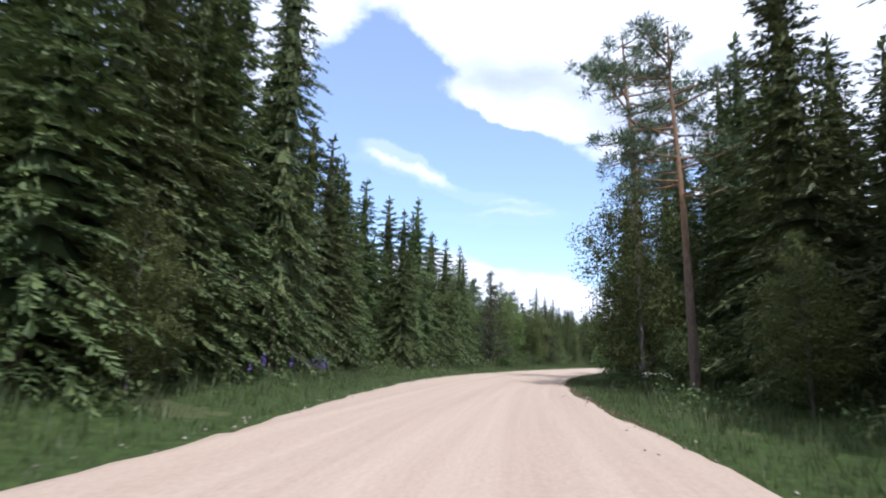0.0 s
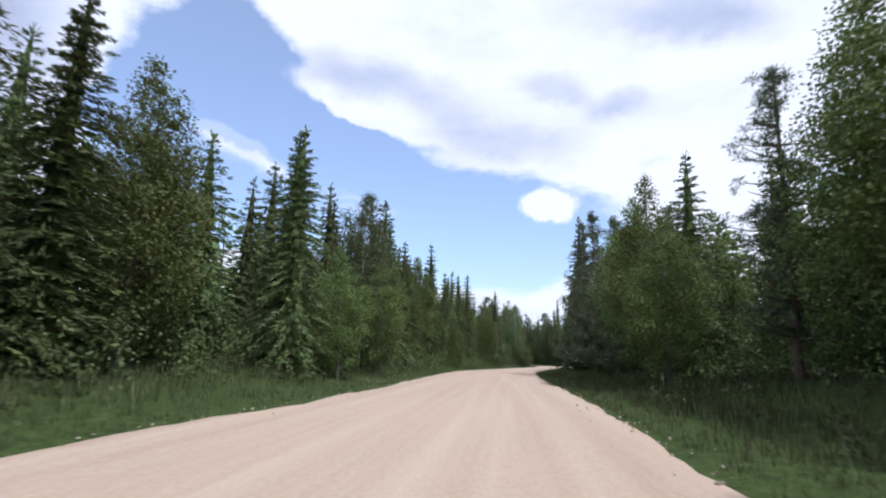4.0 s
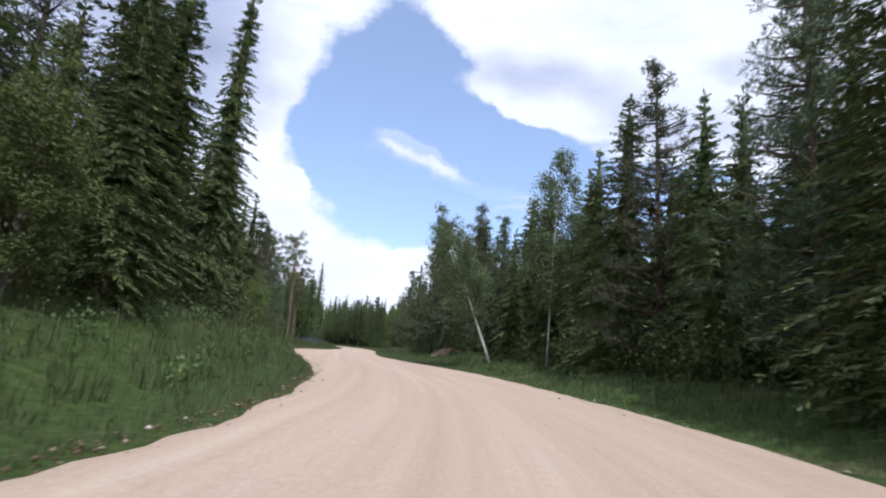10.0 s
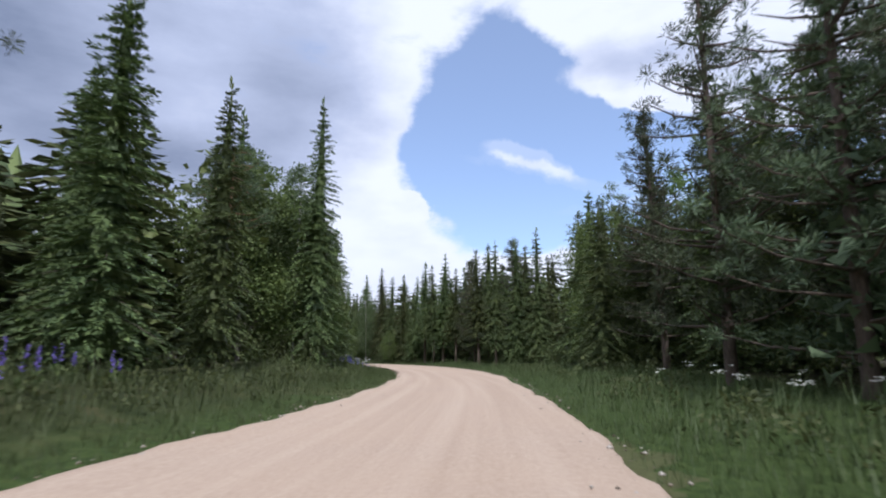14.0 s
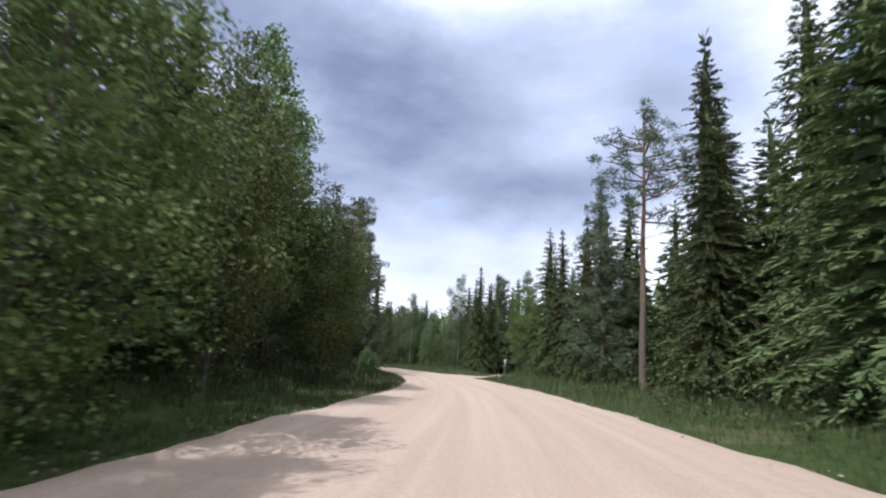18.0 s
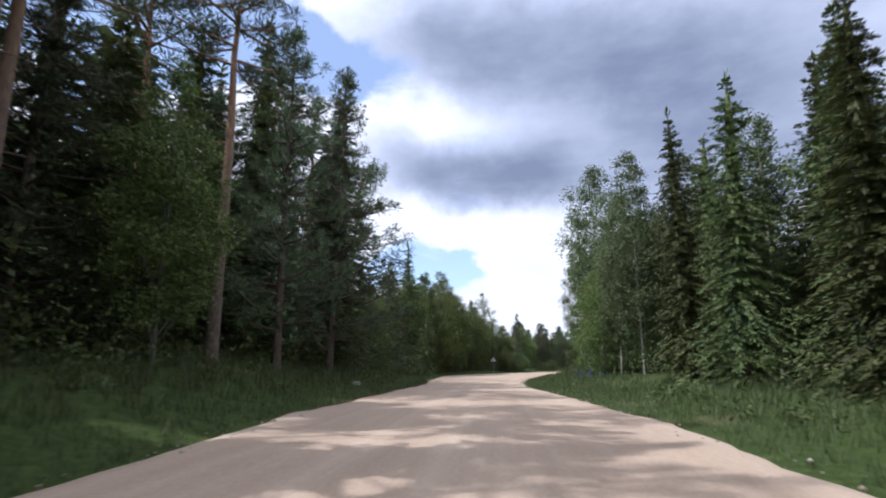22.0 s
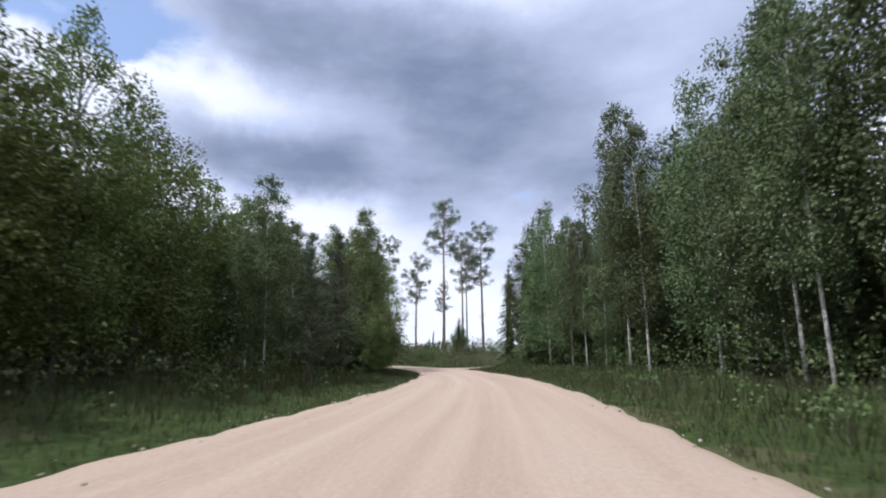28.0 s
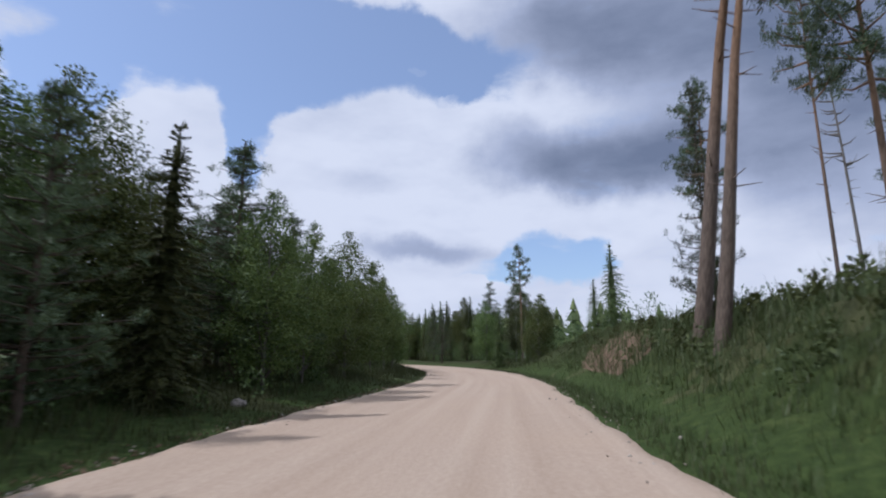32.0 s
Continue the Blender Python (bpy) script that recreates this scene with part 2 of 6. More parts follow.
def leaf_material(name, dark, light, through=0.3, gloss=0.25):
    n = Nodes(name)
    isle = n.add("ShaderNodeNewGeometry").outputs["Random Per Island"]
    each = n.add("ShaderNodeObjectInfo").outputs["Random"]
    patch = n.noise(0.55, 3.0, n.coords("Object"))
    fac = n.maths("ADD", n.maths("MULTIPLY", isle, 0.42), n.maths("MULTIPLY", patch, 0.62))
    color = n.ramp(fac, (0.15, dark), (0.85, light))
    tint = n.add("ShaderNodeHueSaturation", Color=color, Fac=1.0)
    n.put(tint.inputs["Hue"], n.maths("ADD", n.maths("MULTIPLY", each, 0.05), 0.47))
    n.put(tint.inputs["Value"], n.maths("ADD", n.maths("MULTIPLY", each, 0.7), 0.68))
    b = n.add("ShaderNodeBsdfPrincipled", Roughness=0.55)
    b.inputs["Specular IOR Level"].default_value = gloss
    n.put(b.inputs["Base Color"], tint.outputs[0])
    tr = n.add("ShaderNodeBsdfTranslucent")
    n.put(tr.inputs["Color"], tint.outputs[0])
    m = n.add("ShaderNodeMixShader", Fac=through)
    n.put(m.inputs[1], b.outputs[0])
    n.put(m.inputs[2], tr.outputs[0])
    n.put(n.out.inputs["Surface"], m.outputs[0])
    return n.mat


SPRUCE_NEEDLES = leaf_material("spruce_needles", (0.046, 0.072, 0.034), (0.162, 0.194, 0.065), 0.15)
PINE_NEEDLES = leaf_material("pine_needles", (0.043, 0.065, 0.037), (0.115, 0.147, 0.069), 0.15)
BIRCH_LEAVES = leaf_material("birch_leaves", (0.062, 0.094, 0.042), (0.162, 0.205, 0.086), 0.24)
BROAD_LEAVES = leaf_material("broad_leaves", (0.052, 0.086, 0.026), (0.178, 0.221, 0.065), 0.24)
BUSH_LEAVES = leaf_material("bush_leaves", (0.052, 0.081, 0.031), (0.14, 0.178, 0.06), 0.24)
GRASS_BLADES = leaf_material("grass_blades", (0.049, 0.068, 0.026), (0.108, 0.13, 0.05), 0.3)


def bark_material(name, low, high, change=None, scale=9.0):
    n = Nodes(name)
    co = n.coords("Object")
    grain = n.noise(scale, 6.0, n.stretched(co, 3.0, 3.0, 0.6))
    color = n.ramp(grain, (0.3, tuple(c * 0.45 for c in low)), (0.7, low))
    if change:
        z = n.add("ShaderNodeSeparateXYZ", Vector=co).outputs["Z"]
        fac = n.add("ShaderNodeMapRange", Value=z, From_Min=change[0], From_Max=change[1]).outputs[0]
        color = n.mixed(fac, color, n.ramp(grain, (0.3, tuple(c * 0.6 for c in high)), (0.7, high)))
    return n.finish(color, 0.9, n.bump(grain, 0.8, 0.03))


SPRUCE_BARK = bark_material("spruce_bark", (0.15, 0.115, 0.09), (0.15, 0.115, 0.09))
PINE_BARK = bark_material("pine_bark", (0.19, 0.145, 0.115), (0.29, 0.175, 0.105), (3.0, 6.5))
GREY_BARK = bark_material("grey_bark", (0.2, 0.185, 0.16), (0.2, 0.185, 0.16))
DEAD_WOOD = bark_material("dead_wood", (0.26, 0.235, 0.21), (0.26, 0.235, 0.21))

n = Nodes("birch_bark")
co = n.coords("Object")
flecks = n.noise(5.0, 5.0, n.stretched(co, 1.2, 1.2, 9.0))
low = n.add("ShaderNodeSeparateXYZ", Vector=co).outputs["Z"]
rough_foot = n.add("ShaderNodeMapRange", Value=low, From_Min=1.6, From_Max=0.2).outputs[0]
BIRCH_BARK = n.finish(n.mixed(n.maths("MULTIPLY", rough_foot, 0.6), n.ramp(flecks, (0.36, (0.05, 0.045, 0.04)), (0.44, (0.5, 0.48, 0.44))), (0.1, 0.09, 0.08)), 0.7,
                      n.bump(flecks, 0.4, 0.01))

n = Nodes("gravel_road")
uv = n.add("ShaderNodeTexCoord").outputs["UV"]
co = n.coords("Object")
fine = n.noise(16.0, 6.0, co, 0.7)
broad = n.noise(0.35, 4.0, co)
lanes = n.noise(1.0, 5.0, n.stretched(uv, 1.7, 0.035, 1.0), 0.6)
color = n.ramp(lanes, (0.3, (0.35, 0.255, 0.189)), (0.5, (0.45, 0.345, 0.265)), (0.7, (0.56, 0.455, 0.366)))
color = n.mixed(0.5, color, n.ramp(fine, (0.3, (0.3, 0.22, 0.162)), (0.55, (0.465, 0.365, 0.286)), (0.75, (0.59, 0.49, 0.403))))
color = n.mixed(n.maths("MULTIPLY", broad, 0.5), color, (0.5, 0.37, 0.265))
GRAVEL = n.finish(color, 0.95, n.bump(n.maths("ADD", fine, n.maths("MULTIPLY", lanes, 0.8)), 0.5, 0.03), specular=0.15)

n = Nodes("stones")
isle = n.add("ShaderNodeNewGeometry").outputs["Random Per Island"]
STONES = n.finish(n.ramp(isle, (0.0, (0.1, 0.08, 0.06)), (0.5, (0.3, 0.25, 0.2)), (1.0, (0.48, 0.43, 0.38))), 0.9)

n = Nodes("ground_cover")
co = n.coords("Object")
woods = n.add("ShaderNodeAttribute")
woods.attribute_name = "woods"
big, small = n.noise(0.23, 4.0, co), n.noise(4.5, 6.0, co, 0.7)
grass = n.ramp(small, (0.3, (0.024, 0.04, 0.012)), (0.55, (0.055, 0.082, 0.023)), (0.75, (0.1, 0.122, 0.04)))
grass = n.mixed(n.maths("MULTIPLY", n.maths("GREATER_THAN", big, 0.6), 0.4), grass, (0.15, 0.13, 0.07))
litter = n.ramp(small, (0.3, (0.02, 0.018, 0.01)), (0.6, (0.05, 0.045, 0.022)), (0.8, (0.05, 0.075, 0.025)))
cleared = n.add("ShaderNodeAttribute")
cleared.attribute_name = "cleared"
stubble = n.ramp(n.noise(1.3, 6.0, co, 0.7), (0.38, (0.024, 0.03, 0.012)), (0.55, (0.052, 0.056, 0.024)), (0.74, (0.115, 0.086, 0.045)))
grass = n.mixed(n.maths("MULTIPLY", cleared.outputs["Fac"], 0.95), grass, stubble)
GROUND = n.finish(n.mixed(woods.outputs["Fac"], grass, litter), 0.95, n.bump(small, 0.7, 0.12), specular=0.1)

n = Nodes("sandy_soil")
co = n.coords("Object")
a, b = n.noise(1.6, 5.0, co), n.noise(12.0, 6.0, co, 0.7)
SAND = n.finish(n.ramp(n.maths("ADD", n.maths("MULTIPLY", a, 0.6), n.maths("MULTIPLY", b, 0.4)), (0.35, (0.09, 0.06, 0.04)), (0.55, (0.2, 0.14, 0.095)), (0.7, (0.3, 0.225, 0.16))), 0.95,
                n.bump(b, 0.7, 0.06), specular=0.1)


n = Nodes("fieldstone")
co = n.coords("Object")
a, b = n.noise(2.5, 5.0, co), n.noise(22.0, 5.0, co, 0.7)
ROCK = n.finish(n.ramp(n.maths("ADD", n.maths("MULTIPLY", a, 0.6), n.maths("MULTIPLY", b, 0.4)), (0.35, (0.2, 0.17, 0.15)), (0.65, (0.46, 0.42, 0.38))), 0.9, n.bump(b, 0.6, 0.03))


def plain_material(name, color, roughness=0.6, metallic=0.0, wear=0.25):
    n = Nodes(name)
    f = n.noise(7.0, 5.0, n.coords("Object"))
    return n.finish(n.ramp(f, (0.3, tuple(c * (1 - wear) for c in color)), (0.7, color)), roughness, None, metallic)


SIGN_BACK = plain_material("sign_back_aluminium", (0.8, 0.8, 0.81), 0.5, 0.0, 0.12)
SIGN_WHITE = plain_material("sign_white", (0.8, 0.8, 0.78), 0.4, 0.0, 0.1)
SIGN_RED = plain_material("sign_red", (0.55, 0.03, 0.03), 0.4, 0.0, 0.1)
POST_STEEL = plain_material("galvanised_steel", (0.36, 0.37, 0.38), 0.5, 0.6)
BRACKET = plain_material("dark_bracket", (0.06, 0.06, 0.065), 0.5, 0.5)
LUPIN_BLUE = leaf_material("lupin_flowers", (0.12, 0.09, 0.40), (0.32, 0.22, 0.66), 0.2)
UMBEL_WHITE = leaf_material("umbel_flowers", (0.55, 0.56, 0.48), (0.8, 0.8, 0.74), 0.2)
STEM_GREEN = plain_material("stem_green", (0.07, 0.12, 0.035), 0.7)

# ---- the route: headings every 12 m, integrated ----
HEADINGS_AT = [-6.5, -6.5, -6.5, -6.5, -6.5, -6.6, -8.5, -11.5, -15.9, -20.4, -22.9, -23.9, -23.9, -23.4, -22.8, -22.7, -23.6, -25.9, -28.8, -31.7, -33.9, -34.3, -32.3, -25.9, -17.0, -7.0, 2.2, 9.7, 12.6, 11.8, 9.9, 8.2, 7.1, 8.2, 11.4, 15.8, 20.3, 25.2, 31.9, 38.1, 43.4, 47.5, 50.8, 53.6, 57.7, 62.2, 66.7, 71.2, 74.6, 78.6, 79.8, 79.5, 77.6, 74.3, 69.7, 65.7, 61.6, 59.1, 57.5, 56.8, 56.7, 57.0, 58.3, 61.6, 66.5, 72.1, 80.1, 87.6, 91.3, 92.1]
STEP = 0.5
_s = np.arange(-60.0, 965.0, STEP)
_k = -60 + 12.0 * np.arange(len(HEADINGS_AT))
_h = np.interp(_s, _k, HEADINGS_AT)
_h = np.convolve(np.pad(_h, 12, "edge"), np.ones(25) / 25, "valid")
_h = _h + np.clip(_s - 786, 0, 110) * 0.4
_h = np.radians(_h)
_xy = np.cumsum(np.stack([-np.sin(_h), np.cos(_h)], 1) * STEP, 0)
_xy -= _xy[int(60 / STEP)]


def sample(knots, s):
    return np.interp(s, knots[::2], knots[1::2])


LEFT_EDGE = [0, -3.9, 20, -5.5, 32, -6.2, 50, -6.2, 69, -6.8, 95, -6.2, 118, -5.2, 141, -5.6, 157, -6.2, 175, -5.3, 204, -4.9, 214, -3.9, 225, -3.0, 250, -3.4, 262, -4.0,
             273, -5.0, 292, -7.4, 304, -8.2, 311, -7.6, 318, -5.6, 330, -4.8, 350, -4.2, 375, -3.5, 400, -3.0, 414, -3.0, 427, -3.8, 440, -4.1, 463, -3.2, 487, -3.6, 526, -4.1, 540, -5,
             560, -4.6, 575, -6.6, 586, -8.3, 596, -8.2, 612, -7.4, 634, -6.2, 650, -5.7, 690, -4.3, 716, -3.1, 735, -3.1, 742, -4.4, 748, -4.9, 755, -4.3, 780, -4.8, 960, -4.5]
RIGHT_EDGE = [0, 2.8, 20, 1.8, 32, 1.3, 50, 1.2, 69, 2.1, 95, 2.3, 118, 2.7, 141, 2.4, 157, 1.9, 180, 1.7, 204, 2.5, 214, 3.2, 225, 4.5, 250, 5.2, 262, 4.8, 273, 4.6,
              285, 3.2, 297, 1.7, 318, 1.2, 330, 1.4, 350, 1.8, 375, 3.2, 388, 3.7, 400, 4.4, 414, 5.3, 427, 5.0, 440, 4.4, 463, 3.7, 487, 3.8, 526, 3.5, 540, 3.6,
              560, 1.4, 573, 1.4, 586, 1.8, 594, 1.4, 600, 1.0, 612, 0.8, 634, 1.9, 650, 2.3, 690, 2.9, 716, 2.5, 735, 3.3, 748, 3.7, 752, 3.3, 758, 2.7, 768, 1.7, 780, 1.8, 960, 2.5]
LEFT_BANK = [0, .4, 60, .5, 150, .6, 240, 1.0, 258, 2.2, 280, 2.0, 300, .8, 330, .6, 380, .8, 420, 1.0, 500, 1.0, 525, 1.3, 555, 1.5, 575, .6, 600, .4, 640, .6, 700, .6, 740, .8, 800, .8]
RIGHT_BANK = [0, .4, 150, .8, 240, .5, 290, 1.2, 330, .7, 380, .4, 450, .4, 500, .6, 540, .4, 574, 1.0, 586, 1.9, 604, 1.9, 620, .9, 680, .5, 720, .5, 745, 1.5, 765, 2.4, 800, 2.4, 818, 1.0, 840, .6]
SIDE_ROADS = [(486.5, 1, 4.0, 0.85), (730.5, 1, 2.0, 0.7)]  # where they leave, side, half width, slant


def place(s, d):
    """World x, y of points s along and d to the right of the route."""
    s, d = np.asarray(s, float), np.asarray(d, float)
    x, y, h = np.interp(s, _s, _xy[:, 0]), np.interp(s, _s, _xy[:, 1]), np.interp(s, _s, _h)
    return x + d * np.cos(h), y + d * np.sin(h)


def ground_z(s, d):
    s, d = np.asarray(s, float), np.asarray(d, float)
    steep = np.where(d > 0, np.clip((s - 748) / 18, 0, 1) + 0.75 * np.clip((s - 572) / 10, 0, 1) * np.clip((616 - s) / 10, 0, 1), 0.0)  # banks that come close to the road
    k = np.clip((np.abs(d) - 4.5 + 1.6 * steep) / (6 - 3.2 * steep), 0, 1)
    k = k * k * (3 - 2 * k)
    bank = np.where(d < 0, sample(LEFT_BANK, s), sample(RIGHT_BANK, s))
    for at, side, half, slant in SIDE_ROADS:
        near = np.clip((np.abs(s - at - slant * (np.abs(d) - 3)) - half - 0.5) / 4.0, 0, 1)
        bank = np.where(d * side > 0, 0.05 + (bank - 0.05) * near, bank)
    far = np.clip((np.abs(d) - 34) / 26, 0, 1)
    z = bank * k * (1 - 0.8 * far)
    return z + k * 0.12 * (np.sin(s * 0.31 + d * 0.4) + np.sin(s * 0.17 - d * 0.63 + 1.3))


def put_mesh(name, V, F, mats, index=None):
    me = bpy.data.meshes.new(name)
    V, F = np.ascontiguousarray(V, np.float32), np.ascontiguousarray(F, np.int32)
    me.vertices.add(len(V))
    me.vertices.foreach_set("co", V.ravel())
    me.loops.add(F.size)
    me.loops.foreach_set("vertex_index", F.ravel())
    me.polygons.add(len(F))
    me.polygons.foreach_set("loop_start", np.arange(0, F.size, F.shape[1], dtype=np.int32))
    for m in mats:
        me.materials.append(m)
    if index is not None:
        me.polygons.foreach_set("material_index", np.ascontiguousarray(index, np.int32))
    me.update(calc_edges=True)
    return me


def grid_faces(rows, cols):
    i = np.arange(rows - 1)[:, None] * cols + np.arange(cols - 1)[None]
    return np.stack([i, i + 1, i + cols + 1, i + cols], -1).reshape(-1, 4)


def join(parts):
    V, F, off = [], [], 0
    for v, f in parts:
        V.append(v)
        F.append(f + off)
        off += len(v)
    return np.concatenate(V), np.concatenate(F)


# ---- ground: one sheet along the route, and out to the horizon ----
rows = np.arange(-58.0, 962.0, 1.5)
outer = [-60, -46, -36, -28, -22, -18, -15, -12.5, -10.5, -9, -8]
cols = []
le, re = sample(LEFT_EDGE, rows), sample(RIGHT_EDGE, rows)
for o in outer:
    cols.append(np.minimum(np.full_like(rows, o), le - 4.0 - 0.2 * (len(outer) - len(cols))))
for o in (-3.4, -2.0, -0.9, -0.4, 0.3):
    cols.append(le + o)
for f in (0.25, 0.5, 0.75):
    cols.append(le + (re - le) * f)
for o in (-0.3, 0.4, 0.9, 2.0, 3.4):
    cols.append(re + o)
for n_, o in enumerate(outer[::-1]):
    cols.append(np.maximum(np.full_like(rows, -o), re + 4.0 + 0.2 * n_))
D = np.stack(cols, 1)
Sg = np.repeat(rows[:, None], D.shape[1], 1)
X, Y = place(Sg, D)
Z = ground_z(Sg, D)
inside = (D > le[:, None] + 0.1) & (D < re[:, None] - 0.1)
Z = np.where(inside, -0.08, Z)
V = np.stack([X, Y, Z], -1).reshape(-1, 3)
F = grid_faces(*D.shape)
far = np.array([(x, y, -0.6) for x in (-4500, 4500) for y in (-4500, 4500)], float)
V, F = join([(V, F), (far, np.array([[0, 2, 3, 1]]))])
ground = tagged(new("ground", put_mesh("ground", V, F, [GROUND])), "grassy verges running into dark forest floor", "ground", kind="structure")
attr = ground.data.attributes.new("woods", "FLOAT", "POINT")
clear = ((D > 0) & (Sg > 736)) | ((D < 0) & (D > -24) & (Sg > 305) & (Sg < 366))
wood = np.clip((np.abs(D) - 8.0) / 3.0, 0, 1) * np.where(clear, 0.0, 1.0)
attr.data.foreach_set("value", np.concatenate([wood.ravel(), np.ones(4)]).astype(np.float32))
bare = ground.data.attributes.new("cleared", "FLOAT", "POINT")
bare.data.foreach_set("value", np.concatenate([(clear * np.clip((np.abs(D) - np.where(Sg > 750, 3.4, 5.0)) / 2.0, 0, 1)).ravel(), np.zeros(4)]).astype(np.float32))
ground.data.polygons.foreach_set("use_smooth", np.ones(len(F), bool))

# ---- road ----
rng = np.random.default_rng(3)
rows = np.arange(-58.0, 962.0, 0.5)


def wobble(rows, seed, size):
    r = np.random.default_rng(seed)
    a = r.normal(size=len(rows) + 8)
    slow = np.convolve(r.normal(size=len(rows) + 40), np.ones(33) / 33, "valid")[: len(rows)]
    return size * (np.convolve(a, np.ones(5) / 5, "valid")[: len(rows)] + 2.5 * slow)


le = sample(LEFT_EDGE, rows) + wobble(rows, 5, 0.16)
re = sample(RIGHT_EDGE, rows) + wobble(rows, 6, 0.16)
frac = np.array([0, 0.025, 0.06, 0.12, 0.2, 0.3, 0.4, 0.5, 0.6, 0.7, 0.8, 0.88, 0.94, 0.975, 1.0])
lift = np.array([-0.10, 0.045, 0.06, 0.035, 0.04, 0.05, 0.06, 0.065, 0.06, 0.05, 0.04, 0.035, 0.06, 0.045, -0.10])
D = le[:, None] + (re - le)[:, None] * frac
Sg = np.repeat(rows[:, None], len(frac), 1)
X, Y = place(Sg, D)
Z = lift[None] + 0.008 * rng.normal(size=D.shape)
V, F = np.stack([X, Y, Z], -1).reshape(-1, 3), grid_faces(*D.shape)
road = tagged(new("road", put_mesh("road", V, F, [GRAVEL])), "pale beige gravel road with worn wheel tracks", "road", kind="structure")
road.data.polygons.foreach_set("use_smooth", np.ones(len(F), bool))
uvl = road.data.uv_layers.new(name="UVMap")
loops = F.ravel()
uvl.data.foreach_set("uv", np.stack([D.ravel()[loops], Sg.ravel()[loops]], 1).astype(np.float32).ravel())


def side_road(name, at, side, half, length, skew, label):
    """A narrower road that leaves the main one, with a flared mouth."""
    r = np.arange(0, length, 0.8)
    start = sample(RIGHT_EDGE if side > 0 else LEFT_EDGE, at) - side * 1.5
    w = half + (6.0 if half > 3 else 4.2) * np.exp(-r / 2.6)
    f = np.linspace(-1, 1, 9)
    S_ = at + (skew * r)[:, None] + w[:, None] * f[None] * (1 + 0.04 * rng.normal(size=(len(r), 1)))
    D_ = np.repeat((start + side * r)[:, None], 9, 1)
    X_, Y_ = place(S_, D_)
    Z_ = ground_z(S_, D_) + np.array([-0.06, 0.05, 0.06, 0.05, 0.055, 0.05, 0.06, 0.05, -0.06])[None]
    Z_[0] -= 0.12
    V_, F_ = np.stack([X_, Y_, Z_], -1).reshape(-1, 3), grid_faces(*D_.shape)
    ob = tagged(new(name, put_mesh(name, V_, F_, [GRAVEL])), label, "road", kind="structure")
    ob.data.polygons.foreach_set("use_smooth", np.ones(len(F_), bool))
    u = ob.data.uv_layers.new(name="UVMap")
    u.data.foreach_set("uv", np.stack([S_.ravel()[F_.ravel()], D_.ravel()[F_.ravel()]], 1).astype(np.float32).ravel())
    return ob


side_road("side_road", 486.5, 1, 3.2, 46, 0.85, "narrow gravel side road leaving the main road")
side_road("field_track", 730.5, 1, 1.15, 60, 0.7, "narrow sandy track beside the cleared forest")

# ---- shapes of leaves, twigs and trunks ----


def unit(a):
    return a / np.maximum(np.linalg.norm(a, axis=-1, keepdims=True), 1e-9)


def sprays(P, Dr, length, width, r, flat=0.0, fork=0.0):
    """Leaf-shaped pieces from P along Dr; flat: how far they lie level; fork: split into two narrow twigs."""
    P, Dr = np.asarray(P, float), unit(np.asarray(Dr, float))
    n_ = len(P)
    length, width = np.broadcast_to(length, n_)[:, None], np.broadcast_to(width, n_)[:, None]
    side = r.normal(size=(n_, 3))
    side[:, 2] *= 1 - flat
    side = unit(np.cross(Dr, np.cross(side, Dr)))
    bend = np.array([0, 0, 1.0]) * length * 0.06
    b = np.arange(n_)[:, None]
    if fork:
        up = np.cross(Dr, side) * length * 0.12
        a_, c_ = side * length * fork * r.uniform(0.5, 1.2, (n_, 1)), side * length * fork * r.uniform(0.5, 1.2, (n_, 1))
        V_ = np.stack([P, P + Dr * length * 0.5 + a_ * 0.3 + side * width * 0.55 + bend, P + Dr * length * 0.95 + a_ - up,
                       P + Dr * length * 0.5 - c_ * 0.3 - side * width * 0.55 + bend, P + Dr * length * r.uniform(0.7, 1.05, (n_, 1)) - c_ + up], 1).reshape(-1, 3)
        return V_, np.concatenate([b * 5 + np.array([[0, 1, 2]]), b * 5 + np.array([[0, 4, 3]])], 1).reshape(-1, 3)
    V_ = np.stack([P, P + Dr * length * 0.45 + side * width * 0.5 + bend, P + Dr * length, P + Dr * length * 0.45 - side * width * 0.5 + bend], 1).reshape(-1, 3)
    return V_, np.concatenate([b * 4 + np.array([[0, 1, 2]]), b * 4 + np.array([[0, 2, 3]])], 1).reshape(-1, 3)


def limb(points, r0, r1, sides=5):
    """A tapered tube through points, as triangles."""
    points = np.asarray(points, float)
    m = len(points)
    a = np.arange(sides) * 2 * math.pi / sides
    V_ = []
    for i, p in enumerate(points):
        ax = unit((points[min(i + 1, m - 1)] - points[max(i - 1, 0)])[None])[0]
        u = unit(np.cross(ax, (0.31, 0.95, 0.05))[None])[0]
        w = np.cross(ax, u)
        rad = r0 + (r1 - r0) * i / (m - 1)
        V_.append(p + rad * (np.cos(a)[:, None] * u + np.sin(a)[:, None] * w))
    V_ = np.concatenate(V_)
    F_ = []
    for i in range(m - 1):
        for j in range(sides):
            p, q = i * sides + j, i * sides + (j + 1) % sides
            F_ += [(p, q, q + sides), (p, q + sides, p + sides)]
    return V_, np.array(F_)


